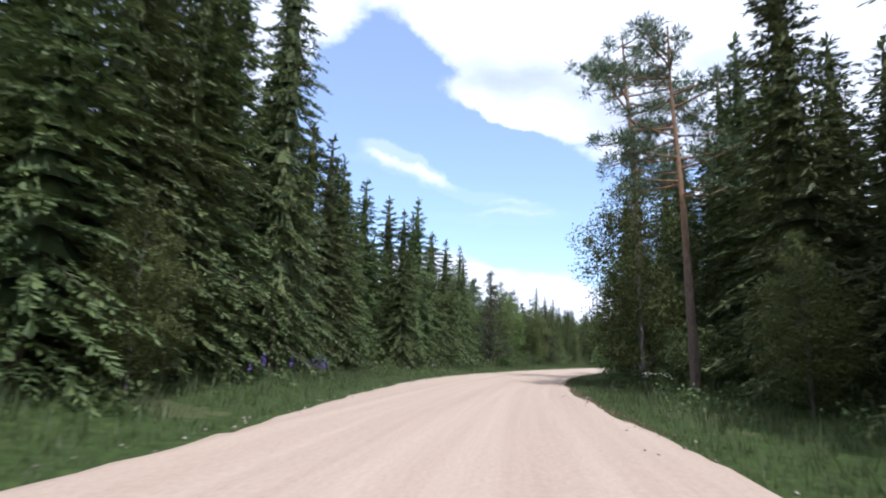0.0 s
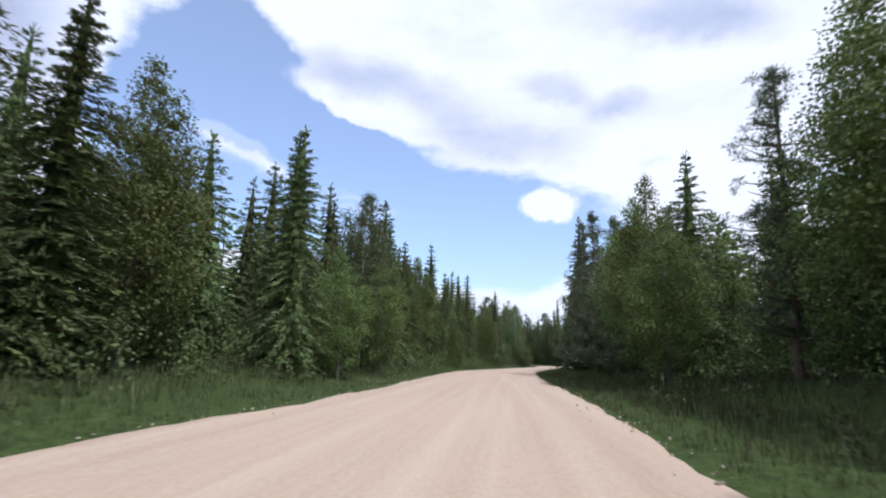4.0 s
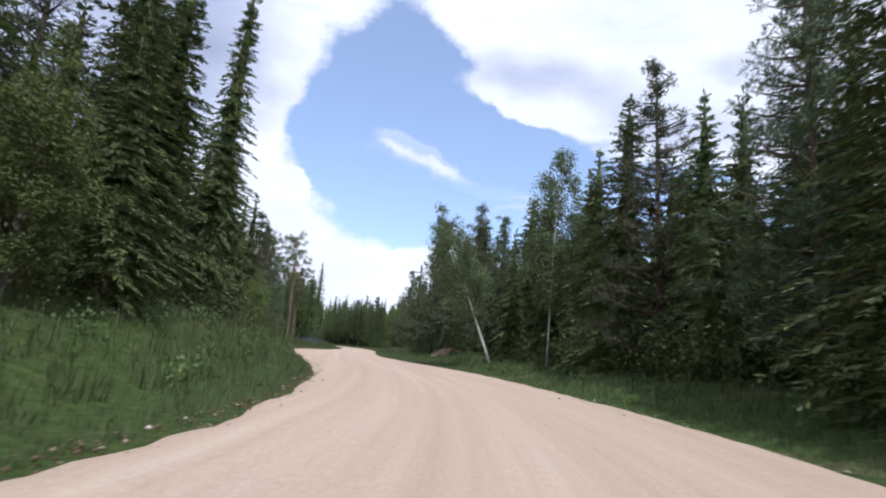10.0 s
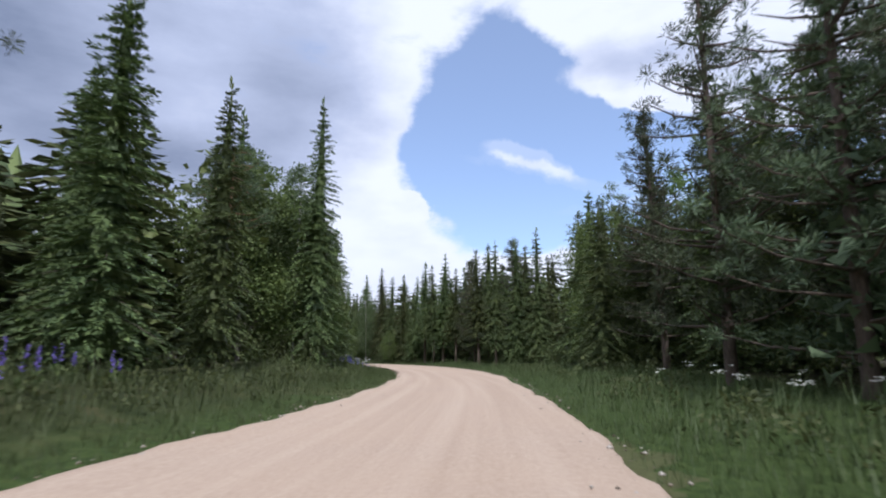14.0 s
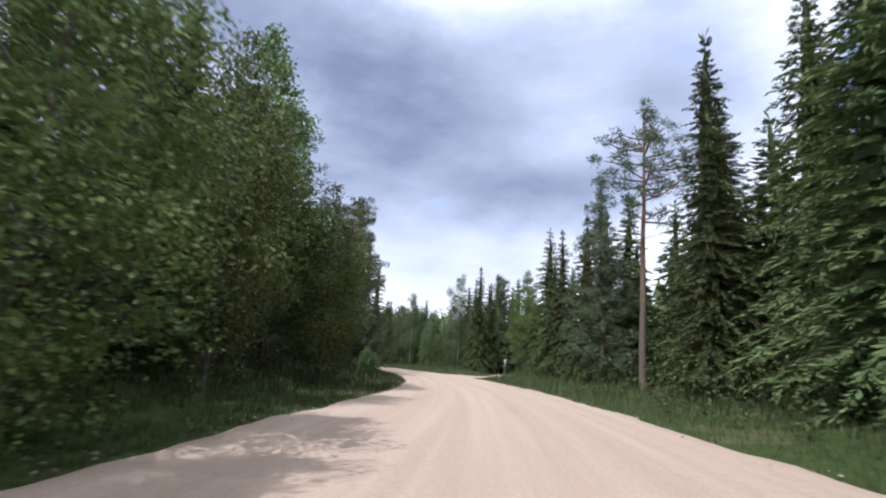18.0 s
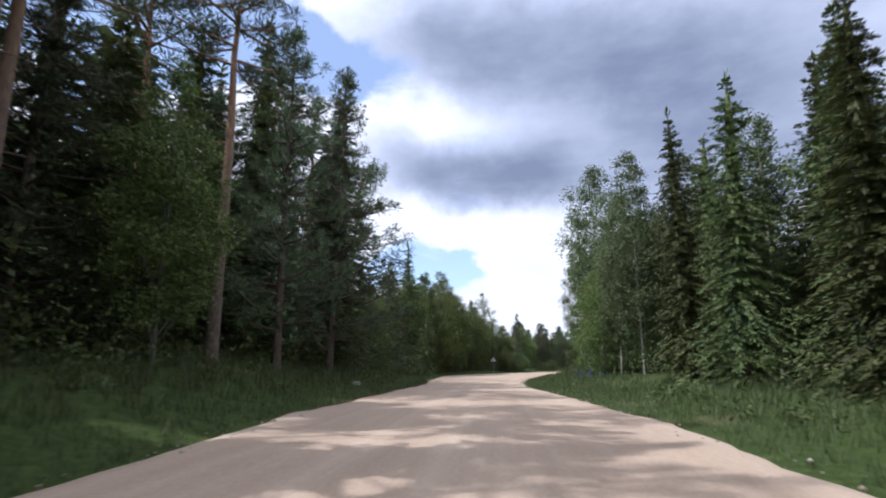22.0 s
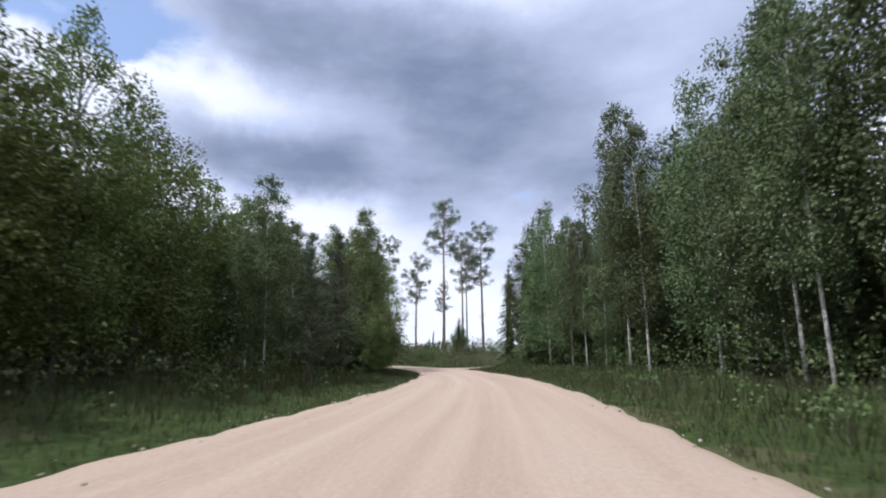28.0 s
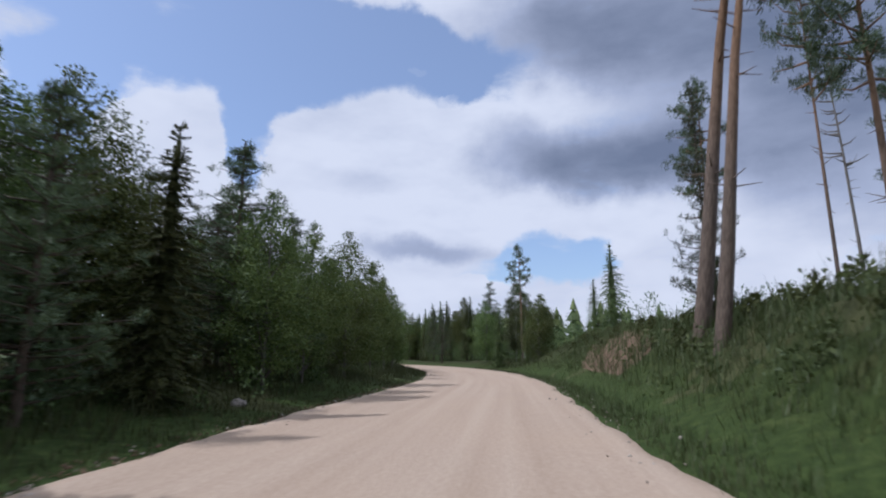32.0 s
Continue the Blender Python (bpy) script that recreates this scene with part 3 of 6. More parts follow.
_g = (1 + 5 ** 0.5) / 2
KNOT = unit(np.array([(-1, _g, 0), (1, _g, 0), (-1, -_g, 0), (1, -_g, 0), (0, -1, _g), (0, 1, _g), (0, -1, -_g), (0, 1, -_g), (_g, 0, -1), (_g, 0, 1), (-_g, 0, -1), (-_g, 0, 1)], float))
KNOT_F = np.array([(0, 11, 5), (0, 5, 1), (0, 1, 7), (0, 7, 10), (0, 10, 11), (1, 5, 9), (5, 11, 4), (11, 10, 2), (10, 7, 6), (7, 1, 8),
                   (3, 9, 4), (3, 4, 2), (3, 2, 6), (3, 6, 8), (3, 8, 9), (4, 9, 5), (2, 4, 11), (6, 2, 10), (8, 6, 7), (9, 8, 1)])


def lumps(centres, radii, r, squash=1.0):
    """Uneven little lumps."""
    centres, radii = np.asarray(centres, float), np.asarray(radii, float)
    m = len(centres)
    V_ = KNOT[None] * radii[:, None, None] * r.uniform(0.5, 1.3, (m, 12, 1)) * np.array([1, 1, squash]) + centres[:, None]
    return V_.reshape(-1, 3), (KNOT_F[None] + 12 * np.arange(m)[:, None, None]).reshape(-1, 3)


def hearts(centres, radii, r, squash=1.0, count=10):
    """Close tangles of twigs and leaves deep inside a crown, where little light gets through."""
    centres, radii = np.asarray(centres, float), np.asarray(radii, float)
    m = len(centres)
    count = int(count * 3)
    mid_ = unit(r.normal(size=(m, count, 1, 3))) * r.uniform(0.1, 1.0, (m, count, 1, 1))
    V_ = (mid_ + r.normal(size=(m, count, 3, 3)) * 0.17) * radii[:, None, None, None] * np.array([1, 1, squash]) + centres[:, None, None]
    return V_.reshape(-1, 3), np.arange(3 * count * m).reshape(-1, 3)


def trunk_line(h, r, lean=0.15, n_=7):
    z = np.linspace(-0.25, h, n_)
    off = np.cumsum(r.normal(size=(n_, 2)) * lean * 0.4, 0) * (np.linspace(0, 1, n_)[:, None])
    return np.concatenate([off, z[:, None]], 1)


def along(line, z):
    return np.array([np.interp(z, line[:, 2], line[:, i]) for i in (0, 1)] + [z])


def fronds(base, way, turn, length, twigs, size, r, droop=0.25, slim=0.15):
    """Boughs as flat fronds: twigs set left and right along each one, shorter towards its tip. All arguments hold one row a bough."""
    m = len(base)
    f = np.sort(r.uniform(0.12, 1.0, (m, twigs)), 1)[..., None]
    L = length[:, None, None]
    sag = np.concatenate([np.zeros((m, twigs, 2)), droop * L * f * (0.55 - f)], -1)
    P = base[:, None] + way[:, None] * L * f + sag
    sgn = np.where(np.arange(twigs) % 2 == 0, 1.0, -1.0)[None, :, None]
    out = unit(way * np.array([1, 1, 0.6]))[:, None]
    spread = turn[:, None] * sgn * r.uniform(0.35, 1.15, (m, twigs, 1)) * (1.25 - 0.75 * f)
    D_ = unit(out * r.uniform(0.5, 1.0, (m, twigs, 1)) + spread + np.concatenate([np.zeros((m, twigs, 2)), r.uniform(-0.55, 0.12, (m, twigs, 1))], -1))
    long = size * (0.55 + 0.75 * np.sin(math.pi * np.clip(f, 0.1, 0.9))) * r.uniform(0.7, 1.25, (m, twigs, 1)) * (0.55 + 0.45 * np.minimum(1, L))
    return blades(P.reshape(-1, 3), D_.reshape(-1, 3), np.repeat(np.repeat(np.array([[[0, 0, 1.0]]]), m, 0), twigs, 1).reshape(-1, 3), long.ravel(), slim * long.ravel(), r, 0.45)


def blades(P, Dr, face, length, width, r, loose=0.5):
    """Forked twigs or leaves from P along Dr that turn their flat side towards face, loosely."""
    n_ = len(P)
    Dr = unit(Dr)
    side = unit(np.cross(Dr, face + r.normal(size=(n_, 3)) * loose))
    up = np.cross(side, Dr)
    length, width = np.broadcast_to(length, n_)[:, None], np.broadcast_to(width, n_)[:, None]
    k1, k2 = r.uniform(0.5, 1.3, (n_, 1)), r.uniform(0.5, 1.3, (n_, 1))
    V_ = np.stack([P - side * width * 0.12, P + side * width * 0.12,
                   P + Dr * length * 0.55 + side * width * k1 - up * width * 0.25, P + Dr * length + side * width * 0.15,
                   P + Dr * length * 0.6 - side * width * k2 - up * width * 0.25], 1).reshape(-1, 3)
    b = np.arange(n_)[:, None] * 5
    return V_, np.concatenate([b + np.array([[0, 2, 3]]), b + np.array([[1, 3, 4]])], 1).reshape(-1, 3)


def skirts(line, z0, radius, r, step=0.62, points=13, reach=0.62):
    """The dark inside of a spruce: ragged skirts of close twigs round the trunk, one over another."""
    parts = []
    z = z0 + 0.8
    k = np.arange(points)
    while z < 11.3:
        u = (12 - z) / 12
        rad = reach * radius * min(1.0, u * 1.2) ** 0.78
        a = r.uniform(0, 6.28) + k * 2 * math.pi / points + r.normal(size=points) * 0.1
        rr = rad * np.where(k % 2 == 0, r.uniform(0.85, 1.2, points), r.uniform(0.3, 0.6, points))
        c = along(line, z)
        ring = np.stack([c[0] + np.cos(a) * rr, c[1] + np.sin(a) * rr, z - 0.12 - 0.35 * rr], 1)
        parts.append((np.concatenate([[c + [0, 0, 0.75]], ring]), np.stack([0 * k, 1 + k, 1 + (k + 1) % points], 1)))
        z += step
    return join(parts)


def spruce_shape(seed, rich=1.0, bare=0.03, radius=2.1, fine=1.0, dense=1.0):
    """A spruce 12 m high: whorls of drooping boughs set with twigs; rich below 0.8: a plainer one for the depth of the woods."""
    r = np.random.default_rng(seed)
    near = rich > 0.8
    line = trunk_line(12, r, 0.05)
    wood = [limb(line, 0.15, 0.012, 7 if near else 4)]
    rows_ = []
    z = 12 * bare
    lop = r.uniform(0.72, 1.2, 7)  # some sides of the tree reach further
    while z < 11.85:
        u = (12 - z) / 12
        reach = radius * (min(1.0, (u * 1.2)) ** 0.78) * (1 if z > 12 * bare + 0.8 else 0.8) * r.uniform(0.78, 1.14) + 0.06
        count = (int(r.integers(10, 13)) if u > 0.1 else 6) if near else (7 if u > 0.1 else 4)
        for a in r.uniform(0, 2 * math.pi) + (np.arange(count) + r.uniform(-0.4, 0.4, count)) * 2 * math.pi / count:
            length = reach * r.uniform(0.62, 1.12) * lop[int((a % 6.2832) / 6.2832 * 6.99)]
            out = np.array([math.cos(a), math.sin(a), 0])
            rise = np.interp(u, [0, 0.12, 0.45, 1], [0.8, 0.2, -0.2, -0.42]) + r.normal() * 0.1
            base = along(line, min(z + r.uniform(-0.13, 0.13), 11.95))
            rows_.append((base, out + np.array([0, 0, rise]), np.array([-out[1], out[0], 0]), length))
            if near and length > 1.1 and r.random() < 0.12:
                wood.append(limb([base, base + (out + [0, 0, rise]) * length * 0.5 + [0, 0, 0.06], base + (out + [0, 0, rise]) * length * 0.9], 0.02, 0.005, 3))
        z += r.uniform(0.34, 0.52) * fine if near else r.uniform(0.45, 0.65)
    for zz in np.arange(0.9, 12 * bare, 0.4) if near and bare > 0.12 else ():  # dead twigs on the bare stem
        a = r.uniform(0, 6.28)
        b = along(line, zz)
        wood.append(limb([b, b + np.array([math.cos(a), math.sin(a), r.uniform(-0.3, 0.1)]) * r.uniform(0.3, 0.8)], 0.012, 0.004, 3))
    base, way, turn, length = [np.array(c) for c in zip(*rows_)]
    order = np.argsort(-length)
    base, way, turn, length = base[order], way[order], turn[order], length[order]
    cut = int((length > 0.55 * radius).sum())
    sets = [fronds(base[:cut], way[:cut], turn[:cut], length[:cut], int(66 * dense) if near else 6, (0.255 * fine if near else 0.9), r, 0.25, 0.125 if near else 0.24),
            fronds(base[cut:], way[cut:], turn[cut:], length[cut:], int(34 * dense) if near else 4, (0.215 * fine if near else 0.75), r, 0.25, 0.16 if near else 0.26)]
    tip = along(line, 11.6)
    sets.append(blades(tip[None] + np.linspace(0, 0.35, 5)[:, None] * [0, 0, 1], r.normal(size=(5, 3)) * 0.35 + [0, 0, 1.0], np.repeat([[1.0, 0, 0]], 5, 0), 0.42, 0.07, r))
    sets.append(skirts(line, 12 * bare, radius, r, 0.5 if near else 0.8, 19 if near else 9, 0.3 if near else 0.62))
    return wood, join(sets)


def tuft_ball(c, radius, count, r, up=0.35):
    d = unit(r.normal(size=(count, 3)) + np.array([0, 0, up]))
    return c + d * radius * r.uniform(0.0, 0.45, (count, 1)), d


def pine_shape(seed, base=0.55, spread=2.3, rich=1.0, full=False, dead=False):
    """A pine 12 m high; full: a young one, branched almost to the ground."""
    r = np.random.default_rng(seed)
    line = trunk_line(12, r, 0.16 if not full else 0.06)
    wood = [limb(line, 0.16, 0.025, 7)]
    P, Dr, L, W, CL = [], [], [], [], []
    z = 12 * base
    while z < 11.9:
        u = (12 - z) / (12 * (1 - base))
        for j in range(int(r.integers(3, 5)) if not full else int(r.integers(5, 7)) if rich > 0.6 else 4):
            shape = (min(1.0, u * 1.15) ** 0.85 if full else math.sin(min(1.0, u * 1.1 + 0.12) * math.pi * 0.62))
            length = spread * shape * r.uniform(0.5, 1.15) + 0.15
            a = r.uniform(0, 2 * math.pi)
            out = np.array([math.cos(a), math.sin(a), 0])
            b = along(line, min(z + r.uniform(-0.25, 0.25), 11.9))
            rise = r.uniform(0.05, 0.55) if not full else r.uniform(0.1, 0.5)
            m = b + out * length * 0.55 + np.array([0, 0, rise * length * 0.2])
            t = b + out * length + np.array([0, 0, rise * length * 0.75])
            if rich > 0.6:
                wood.append(limb([b, m, t], 0.045, 0.012, 4))
            if dead:
                continue
            for f in np.linspace(0.45 if not full else 0.3, 1.0, max(2, int(length / (0.42 if rich > 0.6 else 0.85)))):
                c = b + (t - b) * f + r.normal(size=3) * 0.14
                p, d = tuft_ball(c, 0.42 if full else 0.52, max(3, int(r.integers(10, 15) * rich * (2.5 if full and rich > 0.6 else 1 if full else 4.2))), r, 0.6)
                CL.append(c)
                P += list(p)
                Dr += list(d)
                L += list(r.uniform(0.14, 0.27, len(p)) * (1 if rich > 0.6 else 1.5))
                W += list(r.uniform(0.042, 0.085, len(p)) * (1 if rich > 0.6 else 2.2))
        z += r.uniform(0.42, 0.62) if not full else r.uniform(0.5, 0.75)
    for zz in r.uniform(12 * min(0.25, base), 12 * base, 9 if not full else 0):
        a = r.uniform(0, 2 * math.pi)
        b = along(line, zz)
        wood.append(limb([b, b + np.array([math.cos(a) * 0.6, math.sin(a) * 0.6, r.uniform(-0.1, 0.25)])], 0.022, 0.006, 3))
    if not P:
        return wood, None
    crown = [sprays(P, Dr, np.array(L), np.array(W), r, 0.2, 0.35)]
    if rich > 0.6:
        crown.append(hearts(CL, r.uniform(0.13, 0.22, len(CL)), r, 0.6, 5))
    if full:
        zs = np.arange(12 * base + 0.3, 11.2, 0.75)
        crown.append(hearts([along(line, v) for v in zs], [0.33 * spread * ((12 - v) / (12 * (1 - base))) ** 0.7 for v in zs], r, 0.9))
    return wood, join(crown)


def leafy_shape(seed, low=0.12, radius=2.6, lobes=16, leaves=1300, size=0.3, hang=0.0, slim=False, girth=0.1, arm=0.035):
    """A broad-leaved tree 12 m high: limbs that end in lobes, each lobe a shell of leaf clusters round a close dark inside."""
    r = np.random.default_rng(seed)
    near = leaves > 600
    line = trunk_line(12, r, 0.14)
    wood = [limb(line[:-1], girth, 0.03, 7 if near else 4)]
    centres, radii = [], []
    for i in range(lobes):
        f = (i + 0.5) / lobes
        z = 12 * (low + (0.965 - low) * f)
        span = radius * (math.sin(math.pi * min(1, (f * 0.86 + 0.14))) ** (0.8 if not slim else 0.6))
        a = i * 2.4 + r.uniform(-0.6, 0.6)
        off = span * (r.uniform(0.3, 0.95) if near else r.uniform(0.25, 0.8))
        c = along(line, z) + np.array([math.cos(a) * off, math.sin(a) * off, r.uniform(-0.4, 0.4)])
        centres.append(c)
        radii.append(max(0.42, span * r.uniform(0.3, 0.52)) if near else max(0.55, span * r.uniform(0.45, 0.75)))
        foot = along(line, max(0.6, z - off * (0.45 if slim else 1.0) - (0.15 if slim else 0.4)))
        if near and (slim and i % 2 == 0 or i % 3 == 0):
            wood.append(limb([foot, foot * 0.45 + c * 0.55 + [0, 0, 0.2], c], arm, 0.008, 4))
    centres, radii = np.array(centres), np.array(radii)
    pick = r.choice(lobes, leaves, p=radii ** 2 / (radii ** 2).sum())
    d = unit(r.normal(size=(leaves, 3)) + [0, 0, 0.25])
    bulge = r.uniform(0.75, 1.15, (lobes, 6))[pick, r.integers(0, 6, leaves)]
    P = centres[pick] + d * (radii[pick] * bulge * r.uniform(0.3, 1.0, leaves) ** 0.35)[:, None] * np.array([1, 1, 0.85 + 0.45 * bool(hang)])
    P[:, 2] -= hang * 0.5 * r.random(leaves) ** 2
    Dr = d * 0.5 + r.normal(size=(leaves, 3)) * 0.6 + np.array([0, 0, -hang - 0.15])
    shell = blades(P, Dr, d + [0, 0, 0.5], r.uniform(0.7, 1.35, leaves) * size, r.uniform(0.28, 0.5, leaves) * size, r, 0.7)
    m = leaves // 2
    pick = r.choice(lobes, m, p=radii ** 2 / (radii ** 2).sum())
    d = unit(r.normal(size=(m, 3)))
    inside = blades(centres[pick] + d * (radii[pick] * r.uniform(0.1, 0.75, m))[:, None], r.normal(size=(m, 3)), d, 1.1 * size, 0.55 * size, r, 0.5)
    core = hearts(centres, radii * (0.42 if near else 0.5), r, 0.85, 9)
    return wood, join([core, inside, shell])


KINDS = {}


def kind_of_tree(name, shapes, bark, leaves, label, category, group):
    rows_ = []
    for i, (wood, crown) in enumerate(shapes):
        t_ = put_mesh("trunk", *wood[0], [bark])
        b_ = put_mesh("branchwork", *join(wood[1:]), [bark]) if len(wood) > 1 else None
        c_ = put_mesh("crown", *crown, [leaves]) if crown is not None else None
        rows_.append((t_, b_, c_))
    KINDS[name] = (rows_, label, category, group)


kind_of_tree("spruce", [spruce_shape(11 + i, 1.0, b, w, 0.95) for i, (b, w) in enumerate([(0.02, 2.35), (0.03, 2.1), (0.05, 2.5), (0.09, 2.1), (0.02, 1.85), (0.04, 2.7)])],
             SPRUCE_BARK, SPRUCE_NEEDLES, "dark green spruce with drooping branches at the forest edge", "spruce tree", "roadside spruces")
kind_of_tree("tall_spruce", [spruce_shape(91 + i, 1.0, b, w, 0.7, 1.15) for i, (b, w) in enumerate([(0.03, 1.9), (0.06, 2.1), (0.04, 1.7)])],
             SPRUCE_BARK, SPRUCE_NEEDLES, "tall dark spruce rising above the forest edge", "spruce tree", "roadside spruces")
kind_of_tree("bare_stemmed_spruce", [spruce_shape(97 + i, 1.0, b, w, 0.95) for i, (b, w) in enumerate([(0.2, 2.0), (0.26, 2.2), (0.16, 1.9)])],
             SPRUCE_BARK, SPRUCE_NEEDLES, "dark spruce with a bare grey lower trunk", "spruce tree", "roadside spruces")
kind_of_tree("pine", [pine_shape(31 + i, b, w) for i, (b, w) in enumerate([(0.52, 2.0), (0.6, 1.8), (0.66, 1.7), (0.58, 2.3)])],
             PINE_BARK, PINE_NEEDLES, "tall pine with bare orange trunk and high crown", "pine tree", "tall pines")
kind_of_tree("young_pine", [pine_shape(41 + i, b, w, 1.0, True) for i, (b, w) in enumerate([(0.08, 2.6), (0.13, 2.3), (0.06, 2.9)])],
             SPRUCE_BARK, PINE_NEEDLES, "bushy green pine branched almost to the ground", "pine tree", "young pines")
kind_of_tree("birch", [leafy_shape(51 + i, b, w, 64, 14500, 0.098, 0.5, True, 0.06, 0.011) for i, (b, w) in enumerate([(0.12, 1.85), (0.2, 1.7), (0.1, 2.1), (0.26, 1.8)])],
             BIRCH_BARK, BIRCH_LEAVES, "slender birch with white trunk and hanging leaves", "birch tree", "roadside birches")
kind_of_tree("leaning_birch", [leafy_shape(58, 0.3, 2.0, 64, 13000, 0.1, 0.5, True, 0.11, 0.012)], BIRCH_BARK, BIRCH_LEAVES, "leaning birch with a bright white trunk on the verge", "birch tree", "roadside birches")
kind_of_tree("broadleaf_tree", [leafy_shape(61 + i, b, w, 80, 14000, 0.118) for i, (b, w) in enumerate([(0.08, 2.75), (0.1, 2.45), (0.06, 3.0), (0.12, 2.2)])],
             GREY_BARK, BROAD_LEAVES, "leafy green broadleaf tree with a full crown", "tree", "roadside broadleaf trees")
kind_of_tree("roadside_bush", [leafy_shape(71 + i, 0.04, w, 40, 5000, 0.32) for i, w in enumerate([4.8, 5.6, 4.2])],
             GREY_BARK, BUSH_LEAVES, "leafy green bush growing on the grass verge", "bush", "roadside bushes")
kind_of_tree("dead_pine", [pine_shape(81, 0.6, 1.4, 1.0, False, True)], DEAD_WOOD, PINE_NEEDLES, "dead grey pine with bare broken branches", "dead tree", "standing dead trees")
kind_of_tree("forest_spruce", [spruce_shape(191 + i, 1.0, b, w, 1.1, 0.5) for i, (b, w) in enumerate([(0.08, 2.2), (0.05, 1.9), (0.12, 2.0)])],
             SPRUCE_BARK, SPRUCE_NEEDLES, "dark spruce standing behind the forest edge", "spruce tree", "spruces behind the edge")
kind_of_tree("forest_young_pine", [pine_shape(196 + i, 0.16, 2.3, 0.7, True) for i in range(2)], SPRUCE_BARK, PINE_NEEDLES, "bushy pine standing behind the forest edge", "pine tree", "pines behind the edge")
kind_of_tree("forest_pine", [pine_shape(199, 0.55, 2.0, 0.7)], PINE_BARK, PINE_NEEDLES, "tall bare-stemmed pine standing behind the forest edge", "pine tree", "pines behind the edge")
kind_of_tree("forest_birch", [leafy_shape(201 + i, 0.2, 1.9, 50, 8000, 0.13, 0.5, True, 0.06, 0.011) for i in range(2)], BIRCH_BARK, BIRCH_LEAVES, "slender birch standing behind the forest edge", "birch tree", "birches behind the edge")
kind_of_tree("forest_broadleaf_tree", [leafy_shape(205 + i, 0.1, 2.5, 60, 9000, 0.14) for i in range(2)], GREY_BARK, BROAD_LEAVES, "leafy green tree standing behind the forest edge", "tree", "broadleaf trees behind the edge")
trng = random.Random(7)
STANDING = []


def tree(kind, s, d, h, width=1.0, lean=None, label="", tip=0.0):
    if kind == "broadleaf":
        kind = "broadleaf_tree" if h > 3.8 else "roadside_bush"
    if kind == "spruce" and h > 15:
        kind = "tall_spruce"
    variants, words, category, group = KINDS[kind]
    trunk_me, branch_me, crown_me = variants[trng.randrange(len(variants))]
    x, y = place(s, d)
    STANDING.append((s, d, h))
    root = new(kind, None)
    root.empty_display_size = 0.5
    k = h / 12.0
    w = k * width * trng.uniform(0.9, 1.1) * (1.0 if h > 9 else 1.15)
    turn = Euler((radians(trng.uniform(-1.2, 1.2)), radians(trng.uniform(-1.2, 1.2) if lean is None else lean), radians(trng.uniform(0, 360) if lean is None else 0)))
    h_ = float(np.interp(s, _s, _h))
    over = Matrix.Rotation(radians(tip), 3, Vector((-math.sin(h_), math.cos(h_), 0))) @ turn.to_matrix()  # tip: degrees by which it leans to the right of the route
    root.matrix_basis = Matrix.LocRotScale((float(x), float(y), float(ground_z(s, d)) - 0.03), over.to_quaternion(), (w, w, k))
    for part_name, me in (("trunk", trunk_me), ("branchwork", branch_me), ("crown", crown_me)):
        if me is not None:
            ob = new(part_name, me)
            ob.parent = root
            if part_name == "branchwork":
                tagged(ob, kind="stuff")
    tagged(root, label or words, category, group)
    return root


# ---- trees along the verges ----
tree("spruce", 9, -9.0, 11.7)
tree("broadleaf", 10, -7.5, 4.3)
tree("spruce", 13, -9.0, 13.3)
tree("broadleaf", 14, 6.5, 4.3)
tree("spruce", 16, -9.5, 14.4)
tree("spruce", 17, 8.0, 14.6)
tree("spruce", 22, -10.0, 9.8)
tree("pine", 22, 6.0, 14.8)
tree("broadleaf", 25, 6.5, 3.1)
tree("spruce", 26, -10.5, 12.2)
tree("broadleaf", 28, 5.0, 11.6)
tree("spruce", 29, -11.0, 12.3)
tree("pine", 32, 5.5, 21.0)
tree("broadleaf", 33, 4.6, 8.3)
tree("spruce", 35, -9.5, 10.5)
tree("spruce", 39, -10.0, 12.4)
tree("spruce", 42, -10.0, 10.3)
tree("spruce", 42, 5.0, 14.1)
tree("spruce", 42, 9.0, 14.8)
tree("spruce", 45, -10.0, 10.8)
tree("spruce", 47, 8.0, 18.3)
tree("spruce", 49, -10.0, 11.1)
tree("spruce", 50, 5.5, 18.3)
tree("spruce", 54, 5.0, 15.8)
tree("young_pine", 56, -9.0, 9.6)
tree("broadleaf", 57, 4.6, 7.8)
tree("young_pine", 59, -12.0, 9.6)
tree("broadleaf", 61, -9.0, 3.4)
tree("broadleaf", 62, -10.0, 9.6)
tree("spruce", 64, 5.5, 13.9)
tree("broadleaf", 66, -10.0, 8.7)
tree("spruce", 68, 6.0, 15.5)
tree("young_pine", 71, -12.0, 9.3)
tree("birch", 74, 8.0, 13.1)
tree("broadleaf", 76, -10.0, 8.8)
tree("birch", 78, 9.0, 13.8)
tree("broadleaf", 78, 6.0, 3.7)
tree("spruce", 79, -10.0, 10.6)
tree("spruce", 83, -9.5, 10.1)
tree("spruce", 86, 9.0, 12.0)
tree("spruce", 88, -10.0, 8.4)
tree("spruce", 89, 8.0, 10.9)
tree("broadleaf", 96, 7.0, 10.4)
tree("spruce", 103, -9.0, 9.7)
tree("spruce", 117, -8.0, 9.6)
tree("broadleaf", 120, 6.5, 7.0)
tree("broadleaf", 120, -7.0, 5.7)
tree("broadleaf", 123, 7.0, 9.8)
tree("spruce", 124, -9.0, 9.6)
tree("broadleaf", 127, -7.0, 6.3)
tree("broadleaf", 128, 7.5, 10.2)
tree("young_pine", 133, 7.0, 10.5)
